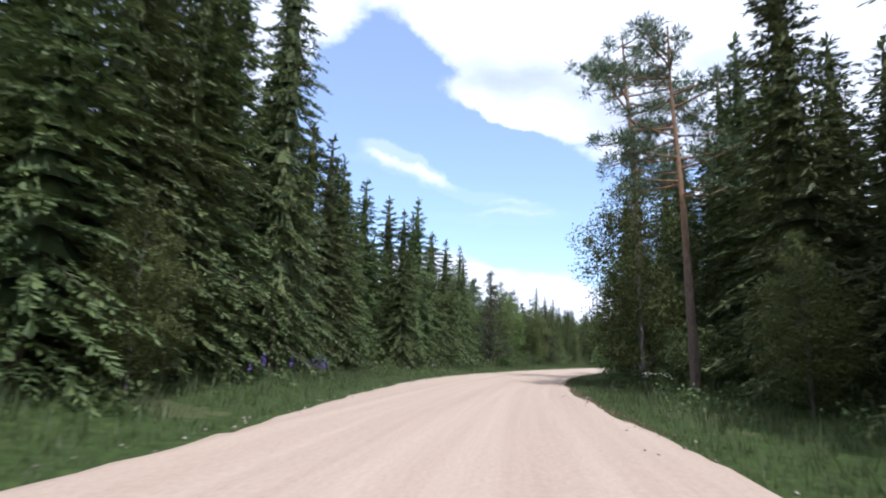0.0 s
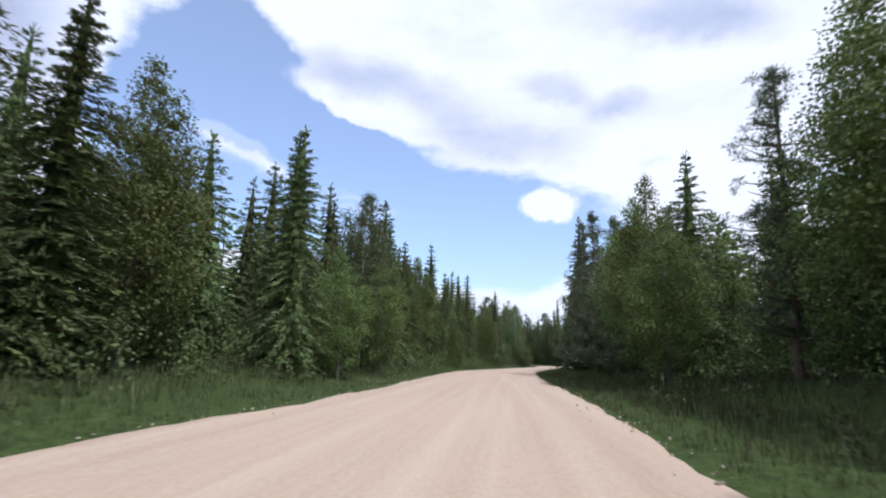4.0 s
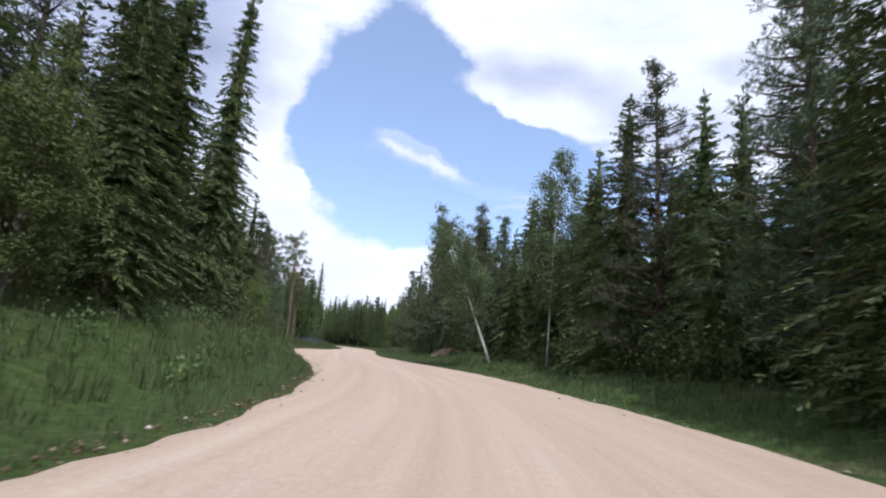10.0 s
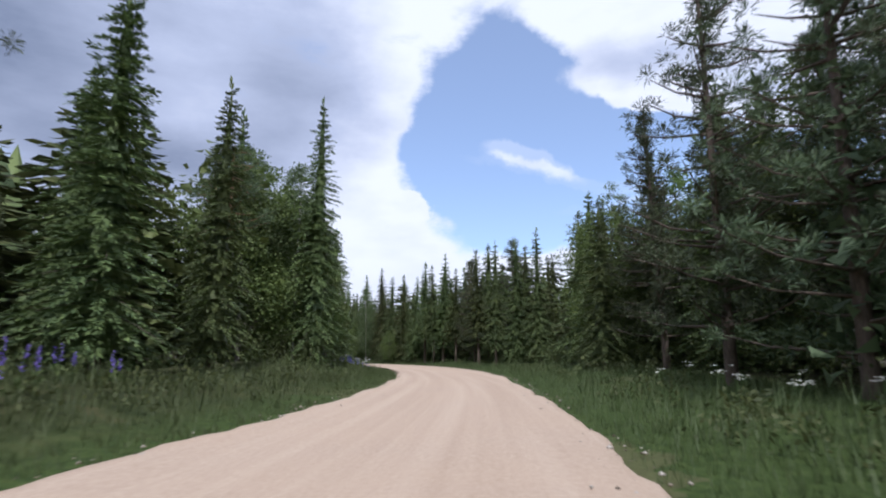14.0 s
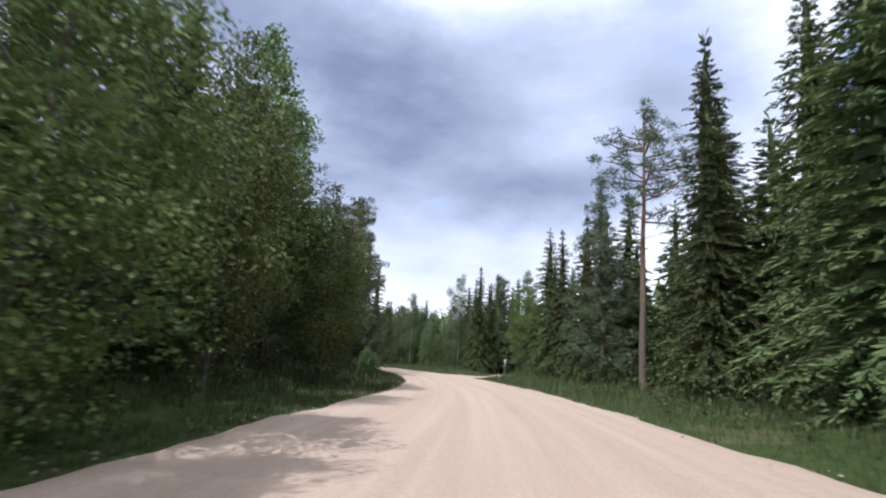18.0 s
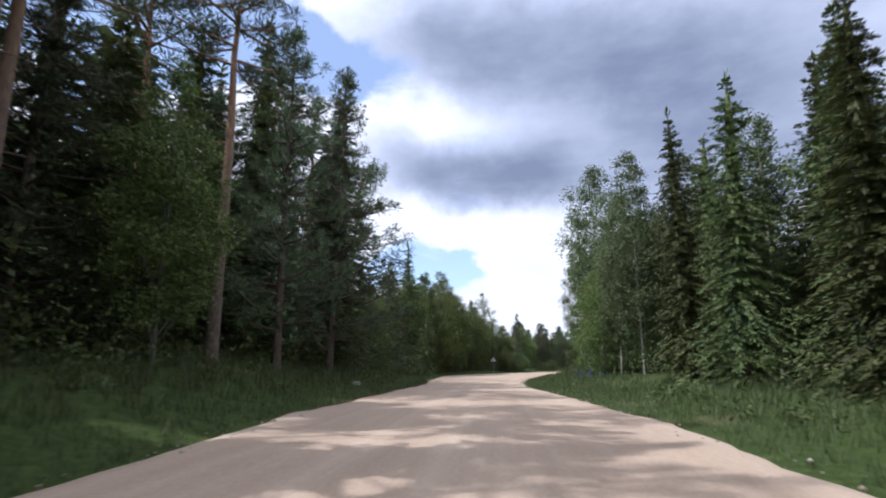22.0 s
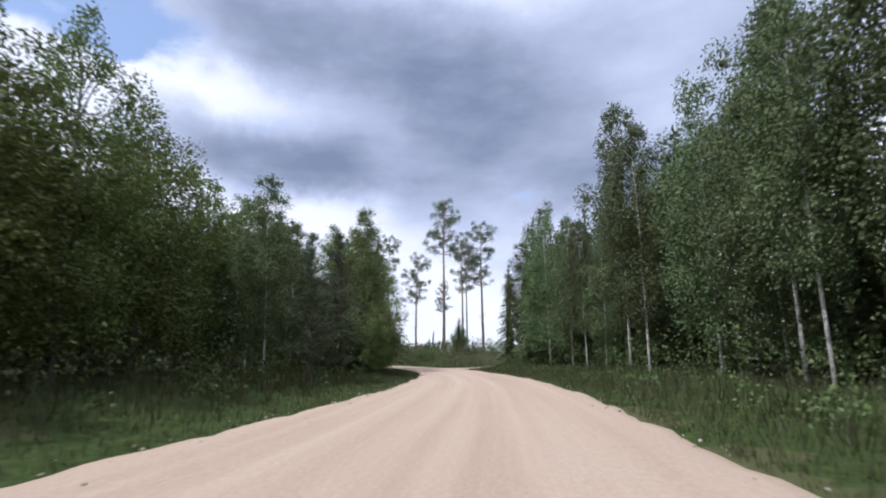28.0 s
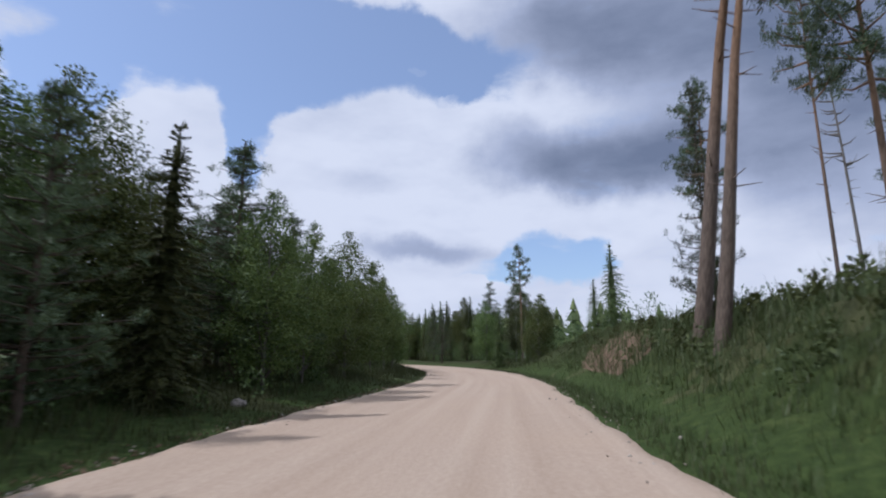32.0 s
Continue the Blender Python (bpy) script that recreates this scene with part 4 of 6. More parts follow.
tree("birch", 128.6, -8.4, 11.0)
tree("spruce", 133, -9.0, 11.4, 1.0)
tree("young_pine", 139, 6.5, 12.5)
tree("spruce", 137, -9.2, 12.4, 1.0)
tree("young_pine", 144, 6.5, 12.5)
tree("spruce", 145, -9.0, 9.6)
tree("spruce", 147, 6.0, 13.8)
tree("broadleaf", 148, -9.0, 10.4)
tree("spruce", 153, 7.0, 10.8)
tree("spruce", 154, -9.0, 11.2)
tree("broadleaf", 158, -7.0, 4.7)
tree("spruce", 159, -8.5, 10.3)
tree("broadleaf", 162, 6.5, 12.4)
tree("spruce", 162, -9.0, 10.3)
tree("spruce", 163, 10.0, 13.9)
tree("spruce", 166, -9.5, 11.7)
tree("young_pine", 166, 7.0, 13.0)
tree("spruce", 169, -9.0, 10.7)
tree("spruce", 169, 9.0, 16.6)
tree("spruce", 172, -8.5, 10.0)
tree("spruce", 176, 7.0, 13.6)
tree("broadleaf", 176, 6.0, 6.6)
tree("broadleaf", 182, -8.5, 8.5)
tree("young_pine", 184, 6.0, 12.5)
tree("broadleaf", 187, -10.0, 9.4)
tree("spruce", 188, 6.5, 13.1)
tree("spruce", 192, -9.0, 12.2)
tree("spruce", 194, 6.5, 10.5)
tree("young_pine", 200, 6.0, 10.0)
tree("broadleaf", 205, -6.5, 3.5)
tree("spruce", 207, -10.0, 11.5)
tree("broadleaf", 207, -6.0, 3.6)
tree("spruce", 209, 9.0, 12.1)
tree("birch", 212, -8.0, 12.4)
tree("spruce", 214, 9.0, 12.3)
tree("broadleaf", 216, -6.5, 6.2)
tree("young_pine", 217, 9.0, 10.6)
tree("broadleaf", 217, -10.0, 13.0)
tree("young_pine", 222, 11.0, 13.5)
tree("young_pine", 226, 11.0, 14.8)
tree("broadleaf", 226, -6.0, 6.2)
tree("young_pine", 229, 9.0, 14.9)
tree("spruce", 229, -9.0, 8.8)
tree("broadleaf", 231, -5.5, 3.0)
tree("young_pine", 234, 9.0, 12.5)
tree("spruce", 234, -6.0, 9.7)
tree("spruce", 238, 9.0, 12.1)
tree("spruce", 241, 9.5, 13.6)
tree("spruce", 246, 9.0, 17.0)
tree("spruce", 251, 9.0, 13.0)
tree("broadleaf", 252, -9.0, 6.2)
tree("young_pine", 255, 10.0, 13.8)
tree("spruce", 256, -9.0, 10.2)
tree("spruce", 260, 10.0, 11.0)
tree("young_pine", 263, 10.0, 14.0)
tree("spruce", 266, 10.0, 13.9)
tree("spruce", 269, 10.0, 12.2)
tree("spruce", 269, -10.0, 17.5)
tree("birch", 273, 9.0, 14.0)
tree("bare_stemmed_spruce", 271, -10.5, 13.0)
tree("spruce", 279, -15.0, 11.5)
tree("pine", 279, 13.8, 10.7)
tree("spruce", 283, 10.0, 10.2)
tree("spruce", 283, -12.0, 12.6)
tree("broadleaf", 284, -9.5, 3.9)
tree("spruce", 288, -12.0, 10.6)
tree("broadleaf", 289, -10.0, 5.3)
tree("young_pine", 290, 11.0, 12.9)
tree("young_pine", 292, 9.0, 14.0)
tree("spruce", 294, -12.0, 13.0)
tree("spruce", 301, 10.0, 11.5)
tree("spruce", 301, -16.0, 10.1)
tree("young_pine", 305, 8.5, 15.5, 1.15)
tree("young_pine", 307, -13.0, 13.6)
tree("young_pine", 312, 8.0, 15.7)
tree("young_pine", 315, 9.0, 17.8)
tree("pine", 320, -15.0, 14.8)
tree("young_pine", 323, -15.0, 14.2)
tree("spruce", 326, 9.0, 10.7)
tree("pine", 329, -17.0, 16.1)
tree("pine", 327, -12.0, 16.1)
tree("spruce", 332, 7.5, 14.3)
tree("spruce", 337, 9.0, 12.5)
tree("spruce", 338, -20.0, 9.6)
tree("young_pine", 341, 9.0, 12.6)
tree("pine", 342, -13.0, 12.6)
tree("spruce", 345, -15.0, 11.2)
tree("young_pine", 345, 8.0, 14.0)
tree("spruce", 345, -20.0, 10.5)
tree("spruce", 348, -11.0, 12.7)
tree("young_pine", 351, 8.0, 16.2)
tree("spruce", 354, -16.0, 12.6)
tree("spruce", 356, -11.0, 13.1)
tree("spruce", 364, 8.0, 9.9)
tree("spruce", 369, -9.0, 17.9)
tree("spruce", 372, -15.0, 17.9)
tree("broadleaf", 376, -9.0, 6.7)
tree("broadleaf", 380, -9.0, 8.3)
tree("spruce", 382, 10.0, 12.6)
tree("birch", 383, -9.0, 11.7)
tree("spruce", 385, 9.0, 12.1)
tree("bare_stemmed_spruce", 389, 8.2, 13.0)
tree("broadleaf", 392.5, -10.4, 16.4, 0.9)
tree("broadleaf", 396.5, -10.8, 15.6, 0.9)
tree("bare_stemmed_spruce", 394, 8.2, 13.1)
tree("broadleaf", 395, -8.0, 8.3)
tree("young_pine", 397, 9.0, 12.3)
tree("broadleaf", 399, -9.0, 9.8)
tree("bare_stemmed_spruce", 401, 8.2, 11.8)
tree("birch", 403, -8.0, 11.5)
tree("bare_stemmed_spruce", 405, 8.2, 14.4)
tree("birch", 408, -9.0, 11.4)
tree("bare_stemmed_spruce", 408, 8.2, 13.4)
tree("bare_stemmed_spruce", 411, 8.2, 14.4)
tree("broadleaf", 412, -9.0, 14.8)
tree("birch", 414, -7.0, 10.9)
tree("spruce", 416, 9.0, 12.9)
tree("broadleaf", 419, -6.0, 10.8)
tree("spruce", 420, 9.0, 13.6)
tree("broadleaf", 421, 7.0, 5.3)
tree("birch", 424, -6.0, 11.9)
tree("spruce", 424, 9.0, 14.0)
tree("spruce", 428, 9.0, 16.1)
tree("birch", 429, -6.0, 10.8)
tree("birch", 433, 8.5, 13.5)
tree("broadleaf", 435, -5.5, 8.1)
tree("broadleaf", 436, 8.0, 7.4)
tree("spruce", 436, 10.0, 15.7)
tree("young_pine", 439, -8.0, 7.6)
tree("spruce", 442, 9.0, 14.6)
tree("broadleaf", 442, -6.5, 9.3)
tree("spruce", 446, 10.0, 14.0)
tree("broadleaf", 451, -6.0, 8.1)
tree("spruce", 452, 9.5, 16.2)
tree("pine", 458, 9.0, 15.5)
tree("young_pine", 464, 9.0, 13.5)
tree("spruce", 466, -10.0, 7.4)
tree("birch", 469, -9.0, 8.4)
tree("broadleaf", 469, -6.0, 2.0)
tree("spruce", 470, 10.0, 12.6)
tree("young_pine", 475, -6.5, 10.9)
tree("spruce", 475, 10.0, 12.5)
tree("spruce", 478, 10.0, 13.3)
tree("pine", 481, -7.0, 10.4)
tree("spruce", 484, -5.5, 10.6)
tree("broadleaf", 485, 10.0, 10.8)
tree("spruce", 489, -10.2, 10.4)
tree("spruce", 492, -10.4, 11.0)
tree("spruce", 499, -9.6, 17.0)
tree("spruce", 501, 10.5, 13.6)
tree("spruce", 503, -7.6, 13.4)
tree("spruce", 507, 12.0, 13.1)
tree("spruce", 507, -8.1, 14.3)
tree("birch", 510, 11.0, 14.5)
tree("spruce", 510, -9.1, 22.3)
tree("spruce", 514, 13.0, 8.6)
tree("spruce", 514, -7.6, 17.0)
tree("birch", 518, 9.0, 8.0)
tree("spruce", 520, -8.6, 14.1)
tree("birch", 528, 10.0, 13.4)
tree("pine", 528, -9.6, 17.1)
tree("birch", 531, 9.5, 11.3)
tree("spruce", 531, -7.6, 15.3)
tree("spruce", 534, 10.0, 8.5)
tree("pine", 535, -9.0, 16.2)
tree("spruce", 538, 9.5, 12.3)
tree("broadleaf", 541, -9.0, 8.8)
tree("spruce", 542, 9.5, 11.3)
tree("pine", 544, -9.0, 15.8)
tree("young_pine", 548, -8.5, 14.8)
tree("spruce", 549, 9.0, 12.4)
tree("young_pine", 553, -8.0, 15.7)
tree("spruce", 555, 9.0, 13.6)
tree("spruce", 560, 12.0, 13.7)
tree("spruce", 563, -11.0, 10.6)
tree("birch", 565, 9.0, 15.4)
tree("broadleaf", 569, -10.0, 6.4)
tree("birch", 569, 10.0, 11.4)
tree("birch", 569, 8.2, 12.5)
tree("birch", 572, 9.0, 14.6)
tree("broadleaf", 573, 7.4, 8.6)
tree("young_pine", 573, -10.0, 8.6)
tree("spruce", 576, -7.5, 6.8)
tree("broadleaf", 579, 8.0, 10.2)
tree("spruce", 579, -10.0, 12.3)
tree("birch", 583, 8.0, 19.7)
tree("broadleaf", 586, -9.0, 8.8)
tree("birch", 588, 8.6, 12.2)
tree("broadleaf", 590, -12.0, 11.4)
tree("broadleaf", 591, 7.2, 5.5)
tree("birch", 591, 8.0, 11.9)
tree("birch", 592, 9.0, 11.9)
tree("broadleaf", 594, 6.6, 6.3)
tree("broadleaf", 594, -9.0, 8.9)
tree("birch", 596, 5.7, 15.0)
tree("birch", 597, 9.0, 14.8)
tree("young_pine", 599, -10.0, 7.7)
tree("birch", 604, -10.0, 8.9)
tree("spruce", 605, 9.5, 11.5)
tree("broadleaf", 606, 5.5, 7.9)
tree("birch", 611, -13.0, 10.8)
tree("birch", 612, 9.0, 11.5)
tree("broadleaf", 613, -8.0, 3.3)
tree("broadleaf", 613, -11.6, 12.2, 0.85)
tree("broadleaf", 592.5, -9.2, 10.2)
tree("young_pine", 595, -10.4, 10.0)
tree("birch", 617, -12.0, 8.4)
tree("broadleaf", 618, -7.5, 3.5)
tree("birch", 619, 10.0, 12.9)
tree("birch", 620, 10.5, 15.4)
tree("young_pine", 622, -15.0, 7.9)
tree("birch", 623, 9.5, 16.6)
tree("young_pine", 626, -15.0, 8.2)
tree("young_pine", 628, -11.0, 9.5)
tree("broadleaf", 637, -7.5, 2.1)
tree("birch", 640, 9.5, 12.6)
tree("young_pine", 640, -13.0, 7.8)
tree("birch", 645, 9.0, 16.1)
tree("young_pine", 648, -9.0, 8.1)
tree("birch", 651, 9.5, 12.1)
tree("young_pine", 652, -10.0, 8.9)
tree("young_pine", 659, -9.5, 7.3)
tree("broadleaf", 660, -13.0, 10.0)
tree("spruce", 660, 9.0, 17.5)
tree("broadleaf", 667, -9.0, 9.3)
tree("spruce", 670, 9.0, 13.1)
tree("spruce", 681, 10.0, 14.5)
tree("broadleaf", 684, -11.0, 10.4)
tree("birch", 687, 9.0, 12.2)
tree("birch", 693, -9.0, 8.5)
tree("young_pine", 696, -8.0, 6.7)
tree("birch", 700, 8.5, 13.6)
tree("young_pine", 702, -8.0, 7.7)
tree("birch", 704, 9.0, 16.8)
tree("broadleaf", 705, -6.0, 4.1)
tree("broadleaf", 708, -6.5, 4.7)
tree("birch", 708, 9.0, 9.0)
tree("young_pine", 711, -9.0, 8.0)
tree("birch", 713, 9.5, 12.0)
tree("broadleaf", 715, -8.0, 10.8)
tree("birch", 716, 9.5, 13.0)
tree("birch", 719, -7.0, 12.3)
tree("birch", 721, 9.5, 14.9)
tree("birch", 727, 9.5, 12.8)
tree("broadleaf", 727, -6.0, 11.5)
tree("spruce", 731, 9.5, 11.2)
tree("birch", 732, -7.0, 17.4)
tree("broadleaf", 734, -5.5, 11.9)
tree("broadleaf", 738, -6.0, 10.3)
tree("broadleaf", 743, -5.5, 7.7)
tree("young_pine", 752, -7.0, 7.3)
tree("broadleaf", 757, -6.5, 5.7)
tree("broadleaf", 760, -6.5, 5.8)
tree("spruce", 767, -7.0, 6.3)
tree("young_pine", 771, -7.0, 5.3)
tree("spruce", 774, -7.0, 5.9)
tree("broadleaf", 779, -7.0, 5.9)
tree("broadleaf", 782, -7.0, 5.6)
tree("broadleaf", 787, -7.0, 6.4)
tree("broadleaf", 795, -7.5, 6.3)
tree("broadleaf", 801, -7.5, 6.3)
tree("broadleaf", 810, -7.5, 6.3)
tree("spruce", 846, -8.0, 7.2)


# ---- woods behind the first rows ----
LEFT_WOOD = [-40, 15, 0, 14, 40, 11.5, 80, 10, 100, 10.8, 140, 12.5, 170, 13, 200, 12.5, 215, 13, 240, 11, 265, 14, 290, 12.5, 340, 12.5, 370, 16, 388, 16, 400, 14.5, 410, 12, 430, 12, 450, 9.5, 470, 10.5, 490, 14, 500, 17, 550, 17, 560, 13, 570, 11, 590, 10.5, 612, 11, 621, 8.2, 632, 8.8, 640, 9.8, 655, 9, 690, 9.5, 720, 12, 735, 12, 745, 10, 770, 7.5, 800, 6.8, 840, 7.5, 960, 10]
RIGHT_WOOD = [-40, 15, 0, 15, 45, 16, 75, 13, 100, 12, 130, 11.5, 150, 13, 170, 15, 200, 12, 225, 14, 245, 14.5, 290, 14, 310, 15, 350, 14.5, 365, 13.5, 400, 13.5, 425, 14.5, 450, 15, 475, 13, 500, 14, 511, 14, 514, 7.5, 523, 8, 526, 12, 530, 12, 560, 14, 600, 14, 625, 16, 650, 15, 665, 15, 720, 14, 735, 12, 960, 10]
LEFT_MIX = [(-60, "SSSD"), (52, "DQDQ"), (84, "SSQS"), (110, "SSDS"), (195, "DBSD"), (240, "SSQ"), (300, "SSQP"), (366, "DDBB"), (430, "DBQ"), (480, "SSP"), (560, "DSQ"), (585, "DQDQ"), (690, "DBDB"), (745, "QDQD"), (860, "SSQ")]
RIGHT_MIX = [(-60, "SSS"), (60, "SDB"), (115, "DQS"), (160, "SS"), (215, "SSQ"), (300, "SDQ"), (370, "SSS"), (500, "SBS"), (560, "BBD"), (640, "BSB"), (840, "SSD")]


def letters(mix, s):
    found = mix[0][1]
    for at, text in mix:
        if s >= at:
            found = text
    return found


THIN = {"S": [spruce_shape(111 + i, 0.45, 0.04, 1.9) for i in range(3)], "Q": [pine_shape(121 + i, 0.14, 2.1, 0.2, True) for i in range(2)],
        "P": [pine_shape(131, 0.6, 1.9, 0.5)], "B": [leafy_shape(141 + i, 0.2, 1.9, 18, 300, 0.36, 0.4, True, 0.06) for i in range(2)],
        "D": [leafy_shape(151 + i, 0.06, 3.0, 24, 360, 0.44) for i in range(2)]}
THIN = {c: [(join(w), leaves_) for w, leaves_ in v] for c, v in THIN.items()}
MAT_OF = {"S": (SPRUCE_BARK, SPRUCE_NEEDLES), "Q": (PINE_BARK, PINE_NEEDLES), "P": (PINE_BARK, PINE_NEEDLES), "B": (BIRCH_BARK, BIRCH_LEAVES), "D": (GREY_BARK, BROAD_LEAVES)}
MATS = [SPRUCE_BARK, SPRUCE_NEEDLES, PINE_BARK, PINE_NEEDLES, BIRCH_BARK, BIRCH_LEAVES, GREY_BARK, BROAD_LEAVES]
wrng = np.random.default_rng(21)


def woods(name, s0, s1, side, wood_height, mix, distances, gap=4.4):
    parts, index = [], []
    for row_, dist in enumerate(distances):
        s = s0 + wrng.uniform(0, gap)
        while s < s1:
            d = side * (dist + wrng.uniform(-1.6, 1.6))
            skip = side > 0 and 734 < s < 850 and dist < 60 or side < 0 and 303 < s < 364 and dist < 21
            skip = skip or any(o * side > 0 and abs(s - a - k_ * (dist - 3)) < h_ + 2.2 for a, o, h_, k_ in SIDE_ROADS)
            if not skip:
                c = letters(mix, s)[int(wrng.integers(len(letters(mix, s))))]
                wood, crown = THIN[c][int(wrng.integers(len(THIN[c])))]
                k = sample(wood_height, s) * wrng.uniform(0.78, 1.0) / 12
                a = wrng.uniform(0, 6.28)
                wide = k * (1.35 if dist < 20 else 1.7)
                ca, sa = math.cos(a) * wide, math.sin(a) * wide
                x, y = place(s, d)
                z = float(ground_z(s, d))
                for me_, m_ in ((wood, MAT_OF[c][0]), (crown, MAT_OF[c][1])):
                    v = me_[0]
                    parts.append((np.stack([x + v[:, 0] * ca - v[:, 1] * sa, y + v[:, 0] * sa + v[:, 1] * ca, z + v[:, 2] * k], 1), me_[1]))
                    index.append(np.full(len(me_[1]), MATS.index(m_)))
            s += gap * wrng.uniform(0.7, 1.3) * (1 + 0.12 * row_)
    if parts:
        V_, F_ = join(parts)
        tagged(new(name, put_mesh(name, V_, F_, MATS, np.concatenate(index))), "dense mixed forest standing behind the roadside trees", "woods", kind="stuff")


# Where the forest edge stands between the trees named above.
LEFT_ROW = [-40, 9.5, 60, 10.5, 110, 9.2, 180, 9.6, 240, 9, 260, 10, 300, 14, 364, 12, 370, 10.5, 390, 10, 414, 9.4, 422, 8, 460, 8.2, 484, 8.4, 488, 10, 500, 9.6, 535, 9.6, 560, 9.4, 640, 11, 700, 9.4, 730, 8, 960, 9]
RIGHT_ROW = [-40, 8.5, 30, 8, 60, 8, 90, 9.4, 120, 8.2, 160, 8.6, 200, 8.6, 240, 10.4, 330, 9.6, 470, 10.4, 500, 12, 560, 10, 640, 10, 960, 10.5]
KIND_OF = {"S": "spruce", "Q": "young_pine", "P": "pine", "B": "birch", "D": "broadleaf"}


def close_row(side, edge_line, wood_height, mix, s0, s1, gap):
    s = s0
    while s < s1:
        s += gap * trng.uniform(0.7, 1.3)
        d = side * (sample(edge_line, s) + trng.uniform(0, 2.6))
        if side > 0 and 732 < s < 855 or side < 0 and 300 < s < 366:
            continue
        if any(o * side > 0 and abs(s - a - k_ * (abs(d) - 3)) < h_ + 1.6 for a, o, h_, k_ in SIDE_ROADS):
            continue
        if any(abs(a - s) < 2.1 and abs(b - d) < 3.2 and h_ > 6 for a, b, h_ in STANDING):
            continue
        text = letters(mix, s)
        tree(KIND_OF[text[trng.randrange(len(text))]], s, d, float(sample(wood_height, s)) * trng.uniform(0.84, 1.02), 1.35 if text in ("DDBB", "DQDQ", "DBDB", "QDQD", "BBD", "DSQ") else 1.15)


# Trees before s = 0 stand unseen behind the start, added for their shadows.
close_row(-1, LEFT_ROW, LEFT_WOOD, LEFT_MIX, -14, 940, 2.8)
close_row(1, RIGHT_ROW, RIGHT_WOOD, RIGHT_MIX, -14, 940, 2.8)


def rear_row(side, dist, wood_height, mix, s0, s1, gap):
    """Trees of the forest just behind its edge."""
    s = s0
    while s < s1:
        s += gap * trng.uniform(0.7, 1.3)
        d = side * (dist + trng.uniform(-1.2, 1.6))
        if side > 0 and 734 < s < 850 or side < 0 and 303 < s < 364:
            continue
        if any(o * side > 0 and abs(s - a - k_ * (abs(d) - 3)) < h_ + 2.2 for a, o, h_, k_ in SIDE_ROADS):
            continue
        text = letters(mix, s)
        kind = {"S": "spruce", "Q": "young_pine", "P": "pine", "B": "birch", "D": "broadleaf_tree"}[text[trng.randrange(len(text))]]
        tree("forest_" + kind, s, d, float(sample(wood_height, s)) * trng.uniform(0.8, 1.0), 1.3)


# Here too the unseen trees before s = 0 are added to cast shadows.
rear_row(-1, 13.4, LEFT_WOOD, LEFT_MIX, -36, 945, 4.0)
rear_row(1, 13.4, RIGHT_WOOD, RIGHT_MIX, -36, 945, 4.0)
for i in range(13):  # the forest where the road bends out of sight
    tree("spruce", 946 + trng.uniform(-3, 4), -15 + 2.4 * i, trng.uniform(9, 12), 1.1)
# Woods from -40 to 0 stay out of view, added to shade the start.
for s0 in range(-40, 960, 100):
    woods("woods", s0, s0 + 100, -1, LEFT_WOOD, LEFT_MIX, (17.5,), 4.6)
    woods("woods", s0, s0 + 100, 1, RIGHT_WOOD, RIGHT_MIX, (17.5,), 4.6)
for s0 in range(-40, 960, 250):
    woods("woods", s0, s0 + 250, -1, LEFT_WOOD, LEFT_MIX, (23,), 7.0)
    woods("woods", s0, s0 + 250, 1, RIGHT_WOOD, RIGHT_MIX, (23,), 7.0)

# ---- the forest's depth: plain spruces out of the road's sight ----


def plain_spruce(seed):
    r = np.random.default_rng(seed)
    parts = [limb([(0, 0, -0.2), (0, 0, 12)], 0.16, 0.02, 3)]
    for z, reach in ((2.2, 2.3), (4.4, 2.0), (6.6, 1.5), (8.8, 1.0), (10.8, 0.5)):
        a = r.uniform(0, 6.28) + np.arange(10) * 0.628
        rad = reach * np.where(np.arange(10) % 2 == 0, r.uniform(0.8, 1.2, 10), r.uniform(0.4, 0.6, 10))
        ring = np.stack([np.cos(a) * rad, np.sin(a) * rad, z - 0.9 - 0.3 * rad], 1)
        k = np.arange(10)
        parts.append((np.concatenate([[(0, 0, z + 1.4)], ring]), np.stack([0 * k, 1 + k, 1 + (k + 1) % 10], 1)))
    return join(parts[:1]), join(parts[1:])


THIN["F"] = [plain_spruce(171 + i) for i in range(3)]
MAT_OF["F"] = (SPRUCE_BARK, SPRUCE_NEEDLES)
for s0 in range(-50, 960, 250):
    woods("woods", s0, s0 + 250, -1, LEFT_WOOD, [(-60, "F")], (30, 35, 40, 45, 50, 56), 4.4)
    woods("woods", s0, s0 + 250, 1, RIGHT_WOOD, [(-60, "F")], (30, 35, 40, 45, 50, 56), 4.4)

# ---- undergrowth at the forest edge ----


